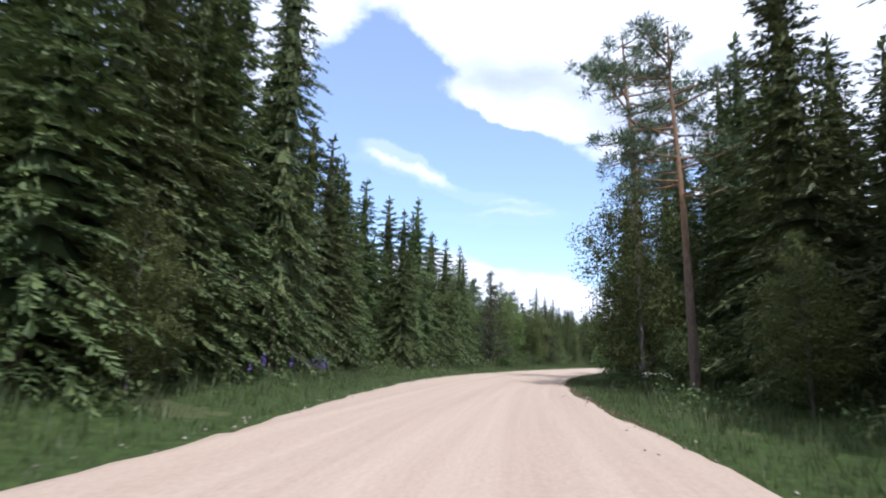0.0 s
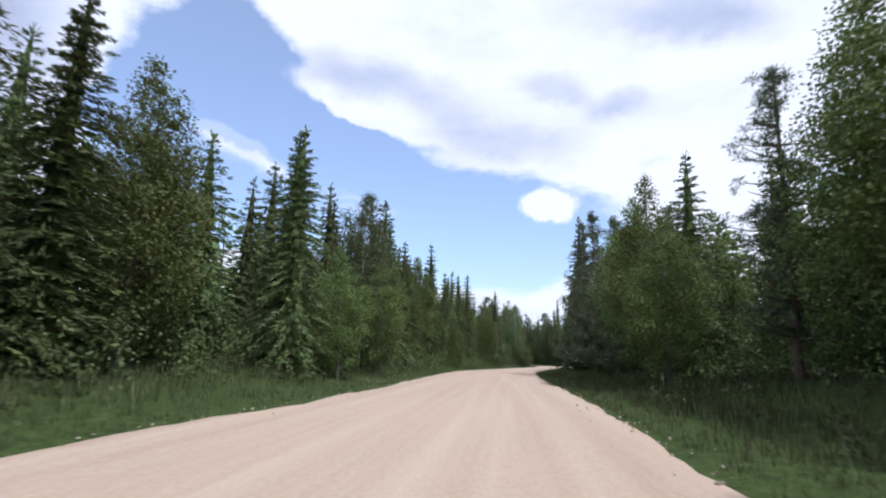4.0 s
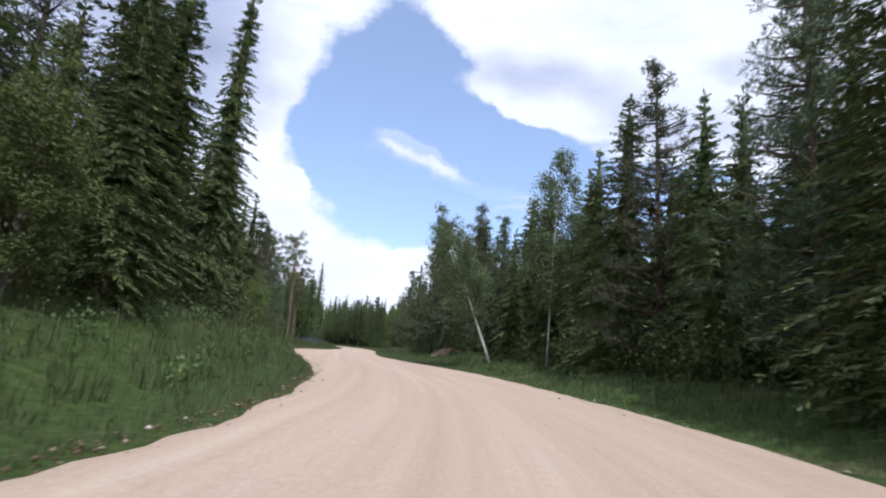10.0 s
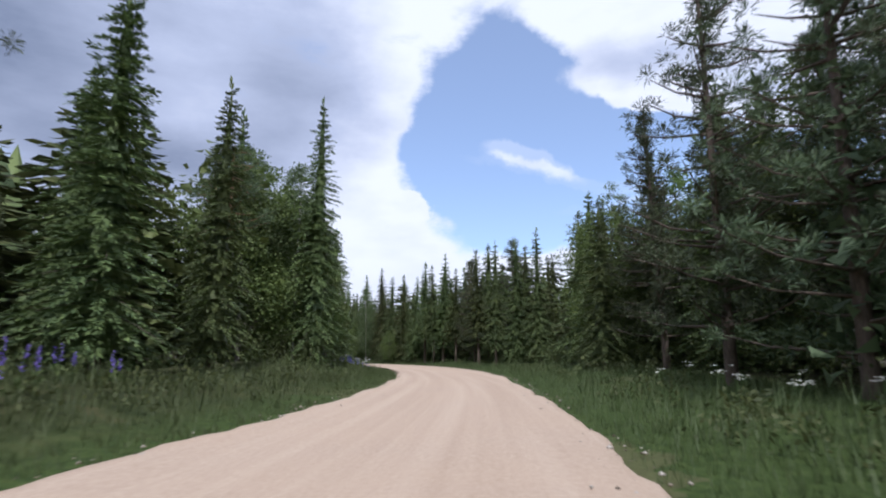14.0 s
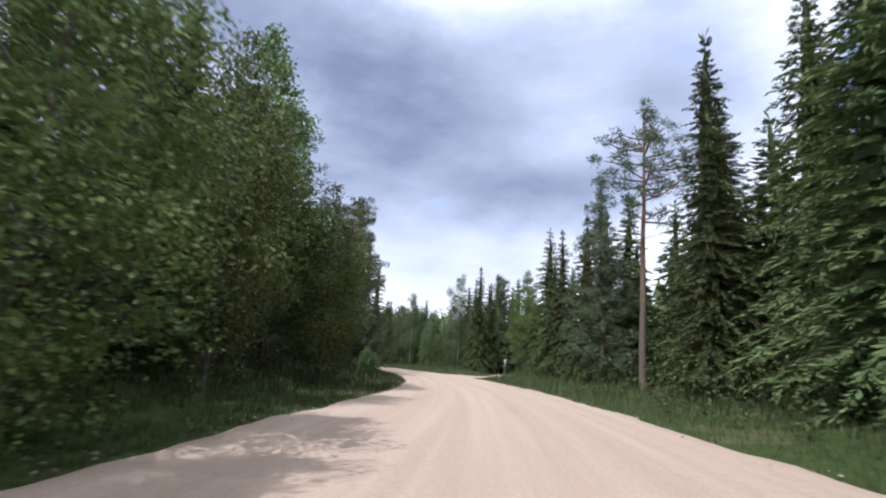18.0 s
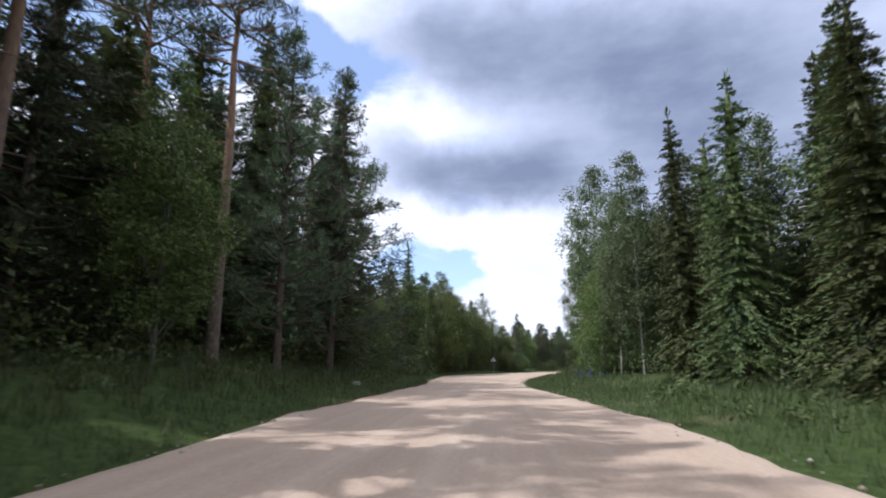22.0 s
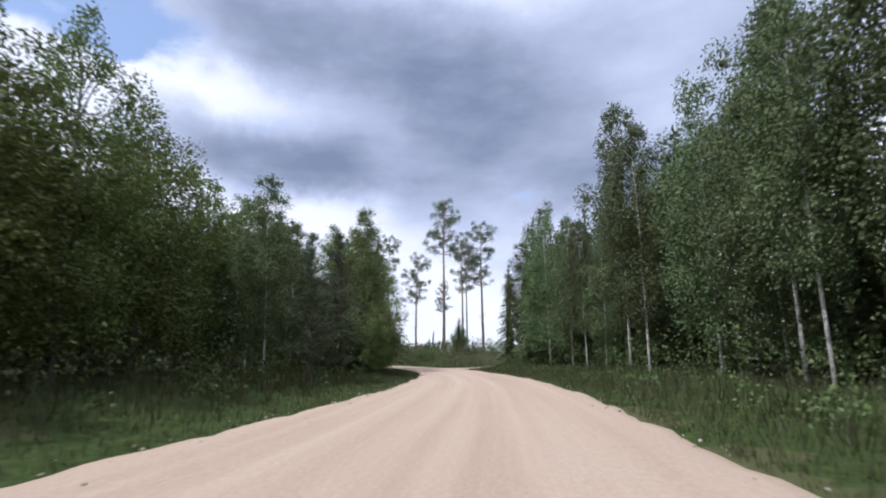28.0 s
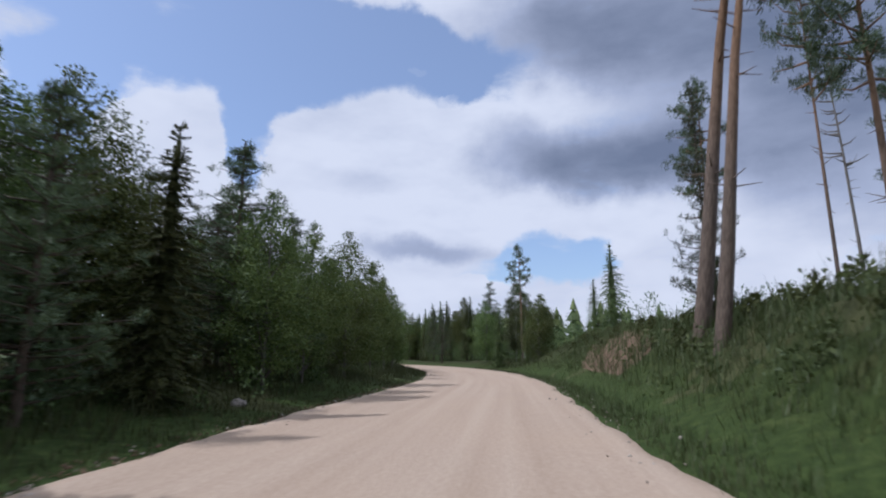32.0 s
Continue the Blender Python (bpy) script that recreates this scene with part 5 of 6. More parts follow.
def undergrowth(name, s0, s1, side, band=(8.4, 13.0), tall=(0.6, 2.4), step=0.7, leaf=1.0):
    P, Dr, L, W, knots = [], [], [], [], []
    for s in np.arange(s0, s1, step):
        if side > 0 and (s > 737 or 386 < s < 414 and band[0] < 10) or any(o * side > 0 and abs(s - a - k_ * 8) < h_ + 5 for a, o, h_, k_ in SIDE_ROADS):
            continue
        d = side * wrng.uniform(*band)
        h_ = wrng.uniform(*tall)
        if side < 0 and 303 < s < 364 and d > -21:
            continue
        x, y = place(s, d)
        z = float(ground_z(s, d))
        m = int((68 * h_ + 20) / leaf ** 1.6)
        p = wrng.normal(size=(m, 3)) * np.array([0.55, 0.55, 0.30]) * h_ + np.array([x, y, z + h_ * 0.5])
        p[:, 2] = np.maximum(p[:, 2], z + 0.02)
        knots.append(((x, y, z + 0.42 * h_), (0.3 if leaf > 1 else 0.2) * h_))
        P.append(p)
        Dr.append(wrng.normal(size=(m, 3)) + np.array([0, 0, 0.3]))
        L.append(wrng.uniform(0.07, 0.17, m) * leaf)
        W.append(wrng.uniform(0.055, 0.115, m) * leaf)
    if P:
        P, Dr = np.concatenate(P), np.concatenate(Dr)
        V_, F_ = blades(P, Dr, np.repeat([[0, 0, 1.0]], len(P), 0), np.concatenate(L), 0.6 * np.concatenate(W), wrng, 0.9)
        V_, F_ = join([(V_, F_), hearts(*zip(*knots), wrng, 1.15)])
        tagged(new(name, put_mesh(name, V_, F_, [BUSH_LEAVES])), "tangled green undergrowth along the forest edge", "undergrowth", kind="stuff")


for s0 in range(-20, 940, 120):
    for side_ in (-1, 1):
        undergrowth("undergrowth", s0, s0 + 120, side_)
        undergrowth("thicket", s0, s0 + 120, side_, (12, 20), (1.4, 4.0), 0.85, 1.3)

# ---- grass of the verges ----


def grass(name, s0, s1, side, reach=6.6, crowding=1.5, density=84):
    count = int((s1 - s0) * density)
    s = wrng.uniform(s0, s1, count)
    edge = sample(RIGHT_EDGE if side > 0 else LEFT_EDGE, s)
    out = 0.12 + reach * wrng.random(count) ** crowding
    d = edge + side * out
    keep = np.ones(count, bool)
    for at, o, half, slant in SIDE_ROADS:
        if o == side:
            keep &= np.abs(s - at - slant * (out + 1)) > half + (5.4 if half > 3.5 else 4.2) * np.exp(-(out + 1.5) / 2.6)
    if side > 0:  # thinner grass on the cutting's bank
        keep &= (s < 752) | (out < 1.3) | (wrng.random(count) < 0.85)
    s, d, out = s[keep], d[keep], out[keep]
    x, y = place(s, d)
    z = ground_z(s, d)
    n_ = len(s)
    high = (0.10 + 0.26 * np.clip(out / 2.5, 0, 1)) * wrng.uniform(0.55, 1.35, n_) * np.where(wrng.random(n_) < 0.07, 1.8, 1.0)
    blades = 6
    root = np.repeat(np.stack([x, y, z - 0.02], 1), blades, 0) + wrng.normal(size=(n_ * blades, 3)) * np.array([0.09, 0.09, 0])
    tall = np.repeat(high, blades) * wrng.uniform(0.6, 1.2, n_ * blades)
    a = wrng.uniform(0, 6.28, n_ * blades)
    lean = wrng.uniform(0.1, 0.7, n_ * blades) * tall
    w = 0.005 + 0.016 * tall
    tip = root + np.stack([np.cos(a) * lean, np.sin(a) * lean, tall], 1)
    sd = np.stack([-np.sin(a) * w, np.cos(a) * w, np.zeros_like(a)], 1)
    V_ = np.stack([root - sd, root + sd, tip], 1).reshape(-1, 3)
    F_ = np.arange(len(V_)).reshape(-1, 3)
    tagged(new(name, put_mesh(name, V_, F_, [GRASS_BLADES])), "uncut green roadside grass on the verge", "grass", kind="stuff")


for s0 in range(-10, 830, 84):
    grass("grass", s0, s0 + 84, -1)
    grass("grass", s0, s0 + 84, 1)
grass("grass", 572, 618, 1, 8.0, 0.8, 130)
grass("grass", 748, 800, 1, 5.0, 0.9, 110)

# ---- loose stones along the road's edges ----


def stones(name, s0, s1):
    m = int((s1 - s0) * 9)
    s = wrng.uniform(s0, s1, m)
    left = wrng.random(m) < 0.5
    d = np.where(left, sample(LEFT_EDGE, s) + wrng.normal(0.15, 0.28, m), sample(RIGHT_EDGE, s) + wrng.normal(-0.15, 0.28, m))
    x, y = place(s, d)
    size = wrng.uniform(0.01, 0.042, m) * wrng.uniform(0.5, 1.3, m)
    oct_v = np.array([(1, 0, 0), (0, 1, 0), (-1, 0, 0), (0, -1, 0), (0, 0, 0.7), (0, 0, -0.7)], float)
    oct_f = np.array([(0, 1, 4), (1, 2, 4), (2, 3, 4), (3, 0, 4), (1, 0, 5), (2, 1, 5), (3, 2, 5), (0, 3, 5)])
    V_ = (oct_v[None] * size[:, None, None] * wrng.uniform(0.7, 1.3, (m, 6, 1)) + np.stack([x, y, 0.045 + size * 0.2], 1)[:, None]).reshape(-1, 3)
    F_ = (oct_f[None] + np.arange(m)[:, None, None] * 6).reshape(-1, 3)
    tagged(new(name, put_mesh(name, V_, F_, [STONES])), "loose pale stones scattered along the gravel edge", "gravel", kind="stuff")


for s0 in range(0, 820, 205):
    stones("gravel", s0, s0 + 205)

# ---- signs ----


def part(name, bm, material, parent, label=""):
    me = bpy.data.meshes.new(name)
    bm.to_mesh(me)
    bm.free()
    me.materials.append(material)
    ob = new(name, me)
    ob.parent = parent
    if label:
        ob["label"] = label
    return ob


def box(size, at, bevel=0.0):
    bm = bmesh.new()
    bmesh.ops.create_cube(bm, size=1.0, matrix=Matrix.LocRotScale(at, None, size))
    if bevel:
        bmesh.ops.bevel(bm, geom=bm.edges[:], offset=bevel, segments=2, affect="EDGES")
    return bm


def tube(radius, z0, z1, x=0.0, y=0.0, sides=12):
    bm = bmesh.new()
    bmesh.ops.create_cone(bm, cap_ends=True, segments=sides, radius1=radius, radius2=radius, depth=z1 - z0, matrix=Matrix.Translation((x, y, (z0 + z1) / 2)))
    return bm


def triangle_plate(side, z, thick, y, up=1, inset=0.0):
    """A three-cornered plate with rounded corners, standing in the x-z plane."""
    bm = bmesh.new()
    r = side / math.sqrt(3) - inset
    c = []
    for k in range(3):
        a = radians(90 * up + 120 * k)
        cx, cz = math.cos(a) * (r - 0.08), math.sin(a) * (r - 0.08)
        for j in (-50, -25, 0, 25, 50):
            b = a + radians(j)
            c.append(bm.verts.new((cx + 0.045 * math.cos(b), y, z + cz + 0.045 * math.sin(b))))
    f = bm.faces.new(c)
    ex = bmesh.ops.extrude_face_region(bm, geom=[f])
    bmesh.ops.translate(bm, vec=(0, thick, 0), verts=[v for v in ex["geom"] if isinstance(v, bmesh.types.BMVert)])
    bmesh.ops.recalc_face_normals(bm, faces=bm.faces[:])
    return bm


def triangle_sign(name, s, d, facing, up, side, centre, label):
    """A triangular road sign; its printed face looks towards -y of its own frame, the post stands behind it."""
    x, y = place(s, d)
    root = tagged(new(name, None), label, "road sign")
    root.matrix_basis = Matrix.LocRotScale((float(x), float(y), float(ground_z(s, d)) - 0.05), Euler((0, radians(1.5), radians(facing))), None)
    part("post", tube(0.03, -0.3, centre + side * 0.45, 0, 0.045), POST_STEEL, root)
    plate = part("plate", triangle_plate(side, centre, 0.012, -0.006, up), SIGN_BACK, root, "bare grey metal back")
    part("red_border", triangle_plate(side, centre, 0.002, -0.0105, up, 0.015), SIGN_RED, plate)
    part("white_face", triangle_plate(side, centre, 0.002, -0.0145, up, 0.11), SIGN_WHITE, plate)
    for dz in (-0.12, 0.16):
        part("bracket", box((0.2 - 0.25 * dz * up, 0.03, 0.035), (0, 0.028, centre + dz * side), 0.006), BRACKET, root)
    return root


triangle_sign("warning_sign", 604.5, -7.2, 246, 1, 0.72, 1.7, "triangular warning sign seen from its bare metal back")
triangle_sign("yield_sign", 498, 12.9, 158, -1, 0.9, 1.75, "inverted triangular yield sign seen from its metal back")


def board_sign(s, d, facing):
    x, y = place(s, d)
    root = tagged(new("notice_board", None), "small white notice board with a red mark on a post", "sign")
    root.matrix_basis = Matrix.LocRotScale((float(x), float(y), float(ground_z(s, d)) - 0.05), Euler((0, 0, radians(facing))), None)
    part("post", tube(0.035, -0.3, 1.9, 0, 0.05), POST_STEEL, root)
    part("board", box((0.52, 0.02, 0.46), (0, 0, 1.62), 0.004), SIGN_WHITE, root)
    part("red_mark", box((0.22, 0.004, 0.1), (0.09, -0.013, 1.47), 0.001), SIGN_RED, root, "red bar across the lower corner")


board_sign(742, 14.5, 75)

# ---- the tallest trees at the start ----
for s_, d_, h_, w_ in ((11, -9.2, 17, 0.9), (14.5, -9.6, 18, 0.9), (19, -9.2, 20, 0.8), (21.5, -11, 20, 0.75)):
    tree("spruce", s_, d_, h_, w_)

for s_, d_, h_ in ((584, -12, 10), (586.5, -11, 10.5), (589, -13, 11), (592, -11.5, 10), (594.5, -13.5, 10.5), (597, -11, 9.5), (600, -12.5, 9), (603, -11, 8.5), (606, -12.5, 8.5), (581, -13, 11), (609, -11.5, 8.5)):
    tree("broadleaf" if int(s_) % 2 else "young_pine", s_, d_, h_, 1.3)
tree("young_pine", 646, 9.2, 16.5, 1.1)
tree("spruce", 649, 10.5, 16.8)
tree("young_pine", 652, 9.6, 15.0)
tree("birch", 231, -7.6, 13.5, 1.2)
tree("young_pine", 300, -12.0, 12.9, 1.2)
tree("leaning_birch", 279, 7.3, 12.0, 1.1, lean=-21)
tree("birch", 631, 9.6, 19.0, 1.1)
tree("spruce", 626, 9.8, 17.5, 1.2)
tree("birch", 622, 9.4, 17.0, 1.1)
tree("birch", 641, 9.8, 18.5, 1.1)
tree("young_pine", 440, -9.5, 8.4, 1.3)
tree("spruce", 444.5, -9.5, 11.3, 1.2)
tree("broadleaf", 448.5, -8.6, 13.2, 1.1)
tree("young_pine", 452, -8.6, 11.6, 1.2)
tree("spruce", 438, -12.0, 10.5, 1.3)
tree("spruce", 442, -12.4, 11.0, 1.3)
tree("spruce", 447, -12.0, 12.0, 1.3)
tree("roadside_bush", 709.5, -7.2, 5.2, 1.1)
tree("roadside_bush", 706, -9.0, 4.2, 1.2)
tree("roadside_bush", 717, -6.6, 4.4, 1.0)
tree("roadside_bush", 722, -6.4, 4.6, 1.0)
tree("spruce", 724, 8.8, 12.0)
tree("roadside_bush", 597, 7.4, 4.6, 1.0)
tree("roadside_bush", 601, 7.6, 5.2, 1.0)
tree("roadside_bush", 594, 8.2, 4.0, 1.0)
tree("spruce", 560.5, -10.2, 13.5, 1.2)
tree("spruce", 557, -9.4, 15.7, 1.2)
tree("spruce", 563.5, -12.4, 13.0, 1.1)
tree("pine", 567, -12.1, 15.5, 0.95, tip=7)
for i in range(15):  # the back of the open stand of pines
    tree("spruce" if i % 4 else "birch", 303 + 4.2 * i + trng.uniform(-1, 1), -20.5 - trng.uniform(0, 3), trng.uniform(9, 11.5), 1.25)
for i in range(10):  # a second rank behind the spruces by the road
    tree("spruce", 12 + 4 * i, -12.6 - trng.uniform(0, 1), 15.5 - 0.35 * i, 1.25)
for i in range(8):
    tree("spruce" if i % 3 else "young_pine", 530 + 3.4 * i, -12.2 - trng.uniform(0, 1), trng.uniform(11.5, 13.5), 1.25)
for i in range(14):
    tree("young_pine" if i % 3 else "broadleaf", 746 + 3.2 * i, -9.4 - trng.uniform(0, 1), 7.9 - 0.1 * i if i < 6 else 5.6, 1.5)
for i in range(7):
    tree("spruce", 147 + 3.6 * i, -12 - trng.uniform(0, 1), 13 - 0.2 * i, 1.25)
tree("young_pine", 502, 14.6, 13.0, 1.2)
tree("spruce", 503.5, 17.2, 13.5, 1.2)
tree("young_pine", 506, 15.5, 13.5, 1.1)
tree("young_pine", 298.5, -14.5, 9.5, 1.1)
tree("young_pine", 319, -13.5, 11.0, 0.9)
tree("pine", 498, -9.6, 18.5, 0.95, tip=7, label="tall pine with a bare reddish trunk over the roadside spruces")
tree("pine", 494, -10.2, 19, 0.9, tip=9)
tree("pine", 489, -8.6, 16.5, 0.9, tip=5)
tree("spruce", 477, -7.6, 11.5, 1.1)
tree("spruce", 387.5, -8.4, 12.8, 1.2)
tree("young_pine", 385, -10.4, 13.5, 1.2)
tree("spruce", 390, -10.6, 13.5, 1.2)
tree("young_pine", 391.5, 11.4, 13.6, 1.2)
tree("spruce", 398, 11.2, 14.5, 1.1)
tree("young_pine", 403, 11.2, 13.4, 1.1)
tree("young_pine", 635, -12.0, 6.4, 1.3)
tree("young_pine", 657, 8.9, 20.0, 1.1)
tree("young_pine", 643, 11.6, 16.5, 1.2)
tree("young_pine", 638, 11.0, 15.0, 1.2)
tree("spruce", 210.5, 11.4, 13.6, 1.3)
tree("young_pine", 206, 11.0, 13.0, 1.3)
tree("young_pine", 257.5, 12.2, 14.3, 1.3)
tree("spruce", 252.5, 12.0, 14.9, 1.3)
tree("spruce", 467, 11.8, 13.6, 1.2)
tree("young_pine", 472.5, 12.4, 13.8, 1.2)

# ---- cleared ground with seed pines ----
tree("pine", 766, 18.6, 27.5, 0.95, label="very tall pine with a long bare trunk in the cutting")
tree("pine", 775, 27.9, 23.0, 0.85)
tree("dead_pine", 762, 21.0, 21.5, 0.7)
tree("pine", 766, 27.0, 24.0, 0.85)
tree("pine", 764, 17.5, 12.0, 0.6)
tree("pine", 792, 19.4, 26.0, 0.8)
tree("pine", 793, 17.0, 22.0, 0.4)
tree("pine", 804, 35.0, 26.0, 0.85)
tree("dead_pine", 800, 24.0, 20.0, 0.6)
tree("pine", 796, 12.2, 15.5, 0.7)
tree("pine", 779, 4.9, 17.6, 1.0, tip=8, label="tall leaning pine with reddish trunk on the roadside bank")
tree("pine", 777, 4.7, 14.4, 1.0, tip=7)
tree("young_pine", 780, 5.6, 7.0, 0.5)
tree("pine", 820, 5.6, 12.0, 0.7)
tree("spruce", 756, 15.7, 5.4, 1.1)
tree("roadside_bush", 757.5, 17.0, 4.4, 0.8)
tree("spruce", 745, 21.0, 5.5, 0.7)
tree("spruce", 746.5, 22.5, 5.2, 0.7)
tree("spruce", 729, 11.6, 16.0)
tree("spruce", 731, 13.8, 15.0)
tree("birch", 728, 13.0, 18.0)
for s_, d_, h_ in ((508, 16, 14), (512, 18.5, 13), (506, 20, 14), (514, 22, 13), (517, 14, 8), (719, 12.5, 14), (723, 12, 13), (726, 14.5, 14), (733, 17, 13), (716, 14, 13), (734, 20, 12)):
    tree("spruce", s_, d_, h_, 1.1)
tree("spruce", 812, 12.0, 7.0, 0.8)
tree("spruce", 832, 9.0, 8.0)
tree("spruce", 846, 7.0, 9.0)
tree("spruce", 806, 8.0, 5.0, 0.8)
tree("spruce", 807, 9.8, 8.2, 0.75)
tree("spruce", 822, 3.6, 6.2, 0.8)
tree("roadside_bush", 815, 5.2, 3.2, 0.7)
tree("young_pine", 763, 8.4, 2.6, 0.9, label="young pine growing among saplings on the cut bank")
tree("spruce", 768, 9.5, 1.7, 1.2)
tree("spruce", 758, 11.5, 2.2, 1.2)
tree("young_pine", 755.5, 9.0, 1.7, 1.1)
tree("spruce", 751, 12.5, 2.6, 1.1)
tree("roadside_bush", 760, 7.4, 1.3, 1.0)
tree("roadside_bush", 771, 6.6, 1.0, 1.0)
tree("roadside_bush", 752.5, 8.0, 1.2, 1.1)
for s_, d_, h_ in ((812, 5.0, 5.5), (817, 6.5, 6.5), (822, 5.5, 8.5), (827, 8.0, 8.0), (832, 5.0, 7.0), (838, 7.0, 8.5)):
    tree("broadleaf" if h_ < 7.5 else "birch", s_, d_, h_, 1.2)
for i in range(26):  # the forest that closes the far end of the clearing
    tree("forest_spruce" if i % 3 else "forest_young_pine", 838 + 4.2 * i, 5.5 + trng.uniform(-1, 9), trng.uniform(6.5, 10.5), 1.2)
for s_, d_, h_ in ((590.5, -10.2, 11.6), (597.5, -12.6, 13.0), (594.5, -11.4, 11.4), (586.5, -9.9, 9.0)):
    tree("broadleaf" if h_ > 11.5 else "spruce", s_, d_, h_, 1.05)
for s_, d_ in ((719, 14.6), (722, 16.4), (725, 19.5), (728, 21.8), (727, 25.0), (731, 27.5), (734, 31.5)):
    tree("forest_spruce", s_, d_, trng.uniform(8, 11), 1.5)
for s_, d_, h_ in ((594, 5.0, 2.4), (598, 5.2, 3.0), (602, 5.4, 3.4), (606, 5.2, 3.2), (586.5, 7.6, 3.2)):
    tree("roadside_bush", s_, d_, h_, 1.0)


def saplings(name, s0, s1, d0, d1, count, tall):
    """Knee- to head-high saplings and brambles on cleared ground."""
    s, d = wrng.uniform(s0, s1, count), wrng.uniform(d0, d1, count)
    free = np.abs(s - 730.5 - 0.7 * (d - 3)) > 2.6  # the sandy track stays clear
    s, d = s[free], d[free]
    x, y = place(s, d)
    z = ground_z(s, d)
    P, Dr, L, W = [], [], [], []
    for i in range(len(s)):
        h_ = wrng.uniform(*tall) * (0.5 + 0.5 * max(0, min(1, (abs(d[i]) - min(abs(d0), abs(d1)) + 1) / 4)))
        m = int(26 + 26 * h_)
        f = wrng.random(m) ** 0.8
        p = np.stack([x[i] + wrng.normal(size=m) * 0.34 * h_ * (1.1 - f) , y[i] + wrng.normal(size=m) * 0.34 * h_ * (1.1 - f), z[i] + f * h_], 1)
        P.append(p)
        Dr.append(wrng.normal(size=(m, 3)) * 0.7 + np.array([0, 0, 0.7]))
        L.append(wrng.uniform(0.09, 0.22, m))
        W.append(wrng.uniform(0.05, 0.13, m))
    P, Dr = np.concatenate(P), np.concatenate(Dr)
    V_, F_ = blades(P, Dr, np.repeat([[0, 0, 1.0]], len(P), 0), np.concatenate(L), 0.5 * np.concatenate(W), wrng, 0.9)
    tagged(new(name, put_mesh(name, V_, F_, [BUSH_LEAVES])), "young green saplings and brambles on cleared ground", "saplings", kind="stuff")


saplings("saplings", 744, 800, 11.0, 22, 430, (0.6, 1.8))
saplings("saplings", 740, 850, 20, 58, 650, (0.9, 2.6))
saplings("saplings", 796, 862, 5.0, 20, 380, (1.2, 3.6))
saplings("saplings", 748, 800, 4.6, 7.5, 330, (0.2, 0.7))
saplings("saplings", 748, 815, 6.4, 11.5, 280, (0.35, 1.1))
saplings("saplings", 305, 364, -22, -9, 160, (0.4, 1.1))


def mound(name, s, d, size, label, seed, material=SAND):
    """A heap of loose earth with an uneven top."""
    r = np.random.default_rng(seed)
    m = 15
    u = np.linspace(-1, 1, m)
    U, W = np.meshgrid(u, u, indexing="ij")
    lump = r.normal(size=(m, m)) * 0.10
    hgt = np.clip(1 - U * U - W * W, 0, 1) ** 0.7 * (1 + 0.3 * np.sin(3.1 * U + seed) * np.cos(2.7 * W)) + lump * (U * U + W * W < 0.9)
    x, y = place(s + U * size[0], d + W * size[1])
    z = ground_z(s + U * size[0], d + W * size[1]) + hgt * size[2] - 0.08
    V_ = np.stack([x, y, z], -1).reshape(-1, 3)
    ob = tagged(new(name, put_mesh(name, V_, grid_faces(m, m), [material])), label, "earth mound")
    ob.data.polygons.foreach_set("use_smooth", np.ones((m - 1) * (m - 1), bool))


mound("earth_mound", 300.5, 8.2, (3.0, 2.0, 0.6), "heap of dug sandy earth on the grass verge", 2)
mound("bare_earth", 518, -5.6, (3.0, 2.4, 0.16), "bare reddish earth scraped open at the road edge", 6)
mound("sand_scrape", 789, 4.3, (6, 1.3, 0.15), "bare orange sand scraped open in the roadside bank", 4)


# ---- flowers, weeds, stumps and fallen wood ----


def verge_points(count, s0, s1, side, o0, o1):
    """Random places on the verge, o0 to o1 metres beyond the road's edge."""
    s = wrng.uniform(s0, s1, count)
    d = sample(RIGHT_EDGE if side > 0 else LEFT_EDGE, s) + side * wrng.uniform(o0, o1, count)
    for at, o, half, slant in SIDE_ROADS:
        if o == side:
            off = (d - sample(RIGHT_EDGE, s)) * side
            clear_ = np.abs(s - at - slant * (off + 1)) > half + 5.4 * np.exp(-(off + 1.5) / 2.6)
            s, d = s[clear_], d[clear_]
    x, y = place(s, d)
    return np.stack([x, y, ground_z(s, d)], 1)


def lupins(name, count, s0, s1, side, o0, o1):
    foot = verge_points(count, s0, s1, side, o0, o1)
    tall = wrng.uniform(0.55, 0.95, len(foot))
    stems, petals, leaves = [], [], []
    for p, h_ in zip(foot, tall):
        top = p + np.array([wrng.normal() * 0.05, wrng.normal() * 0.05, h_])
        stems.append(limb([p, top], 0.008, 0.004, 3))
        m = 26
        f = wrng.uniform(0.5, 1.0, m)
        q = p + (top - p) * f[:, None]
        petals.append(sprays(q, np.concatenate([wrng.normal(size=(m, 2)), wrng.uniform(0.2, 0.9, (m, 1))], 1), 0.085 * (1.4 - f), 0.05, wrng))
        leaves.append(sprays(np.repeat(p[None] + [0, 0, h_ * 0.3], 9, 0), wrng.normal(size=(9, 3)) + [0, 0, 0.3], 0.17, 0.05, wrng))
    parts_ = [join(stems), join(leaves), join(petals)]
    index = np.concatenate([np.full(len(f), i) for i, (_, f) in enumerate(parts_)])
    tagged(new(name, put_mesh(name, *join(parts_), [STEM_GREEN, BUSH_LEAVES, LUPIN_BLUE], index)), "purple-blue lupins flowering in the verge grass", "lupins", kind="stuff")


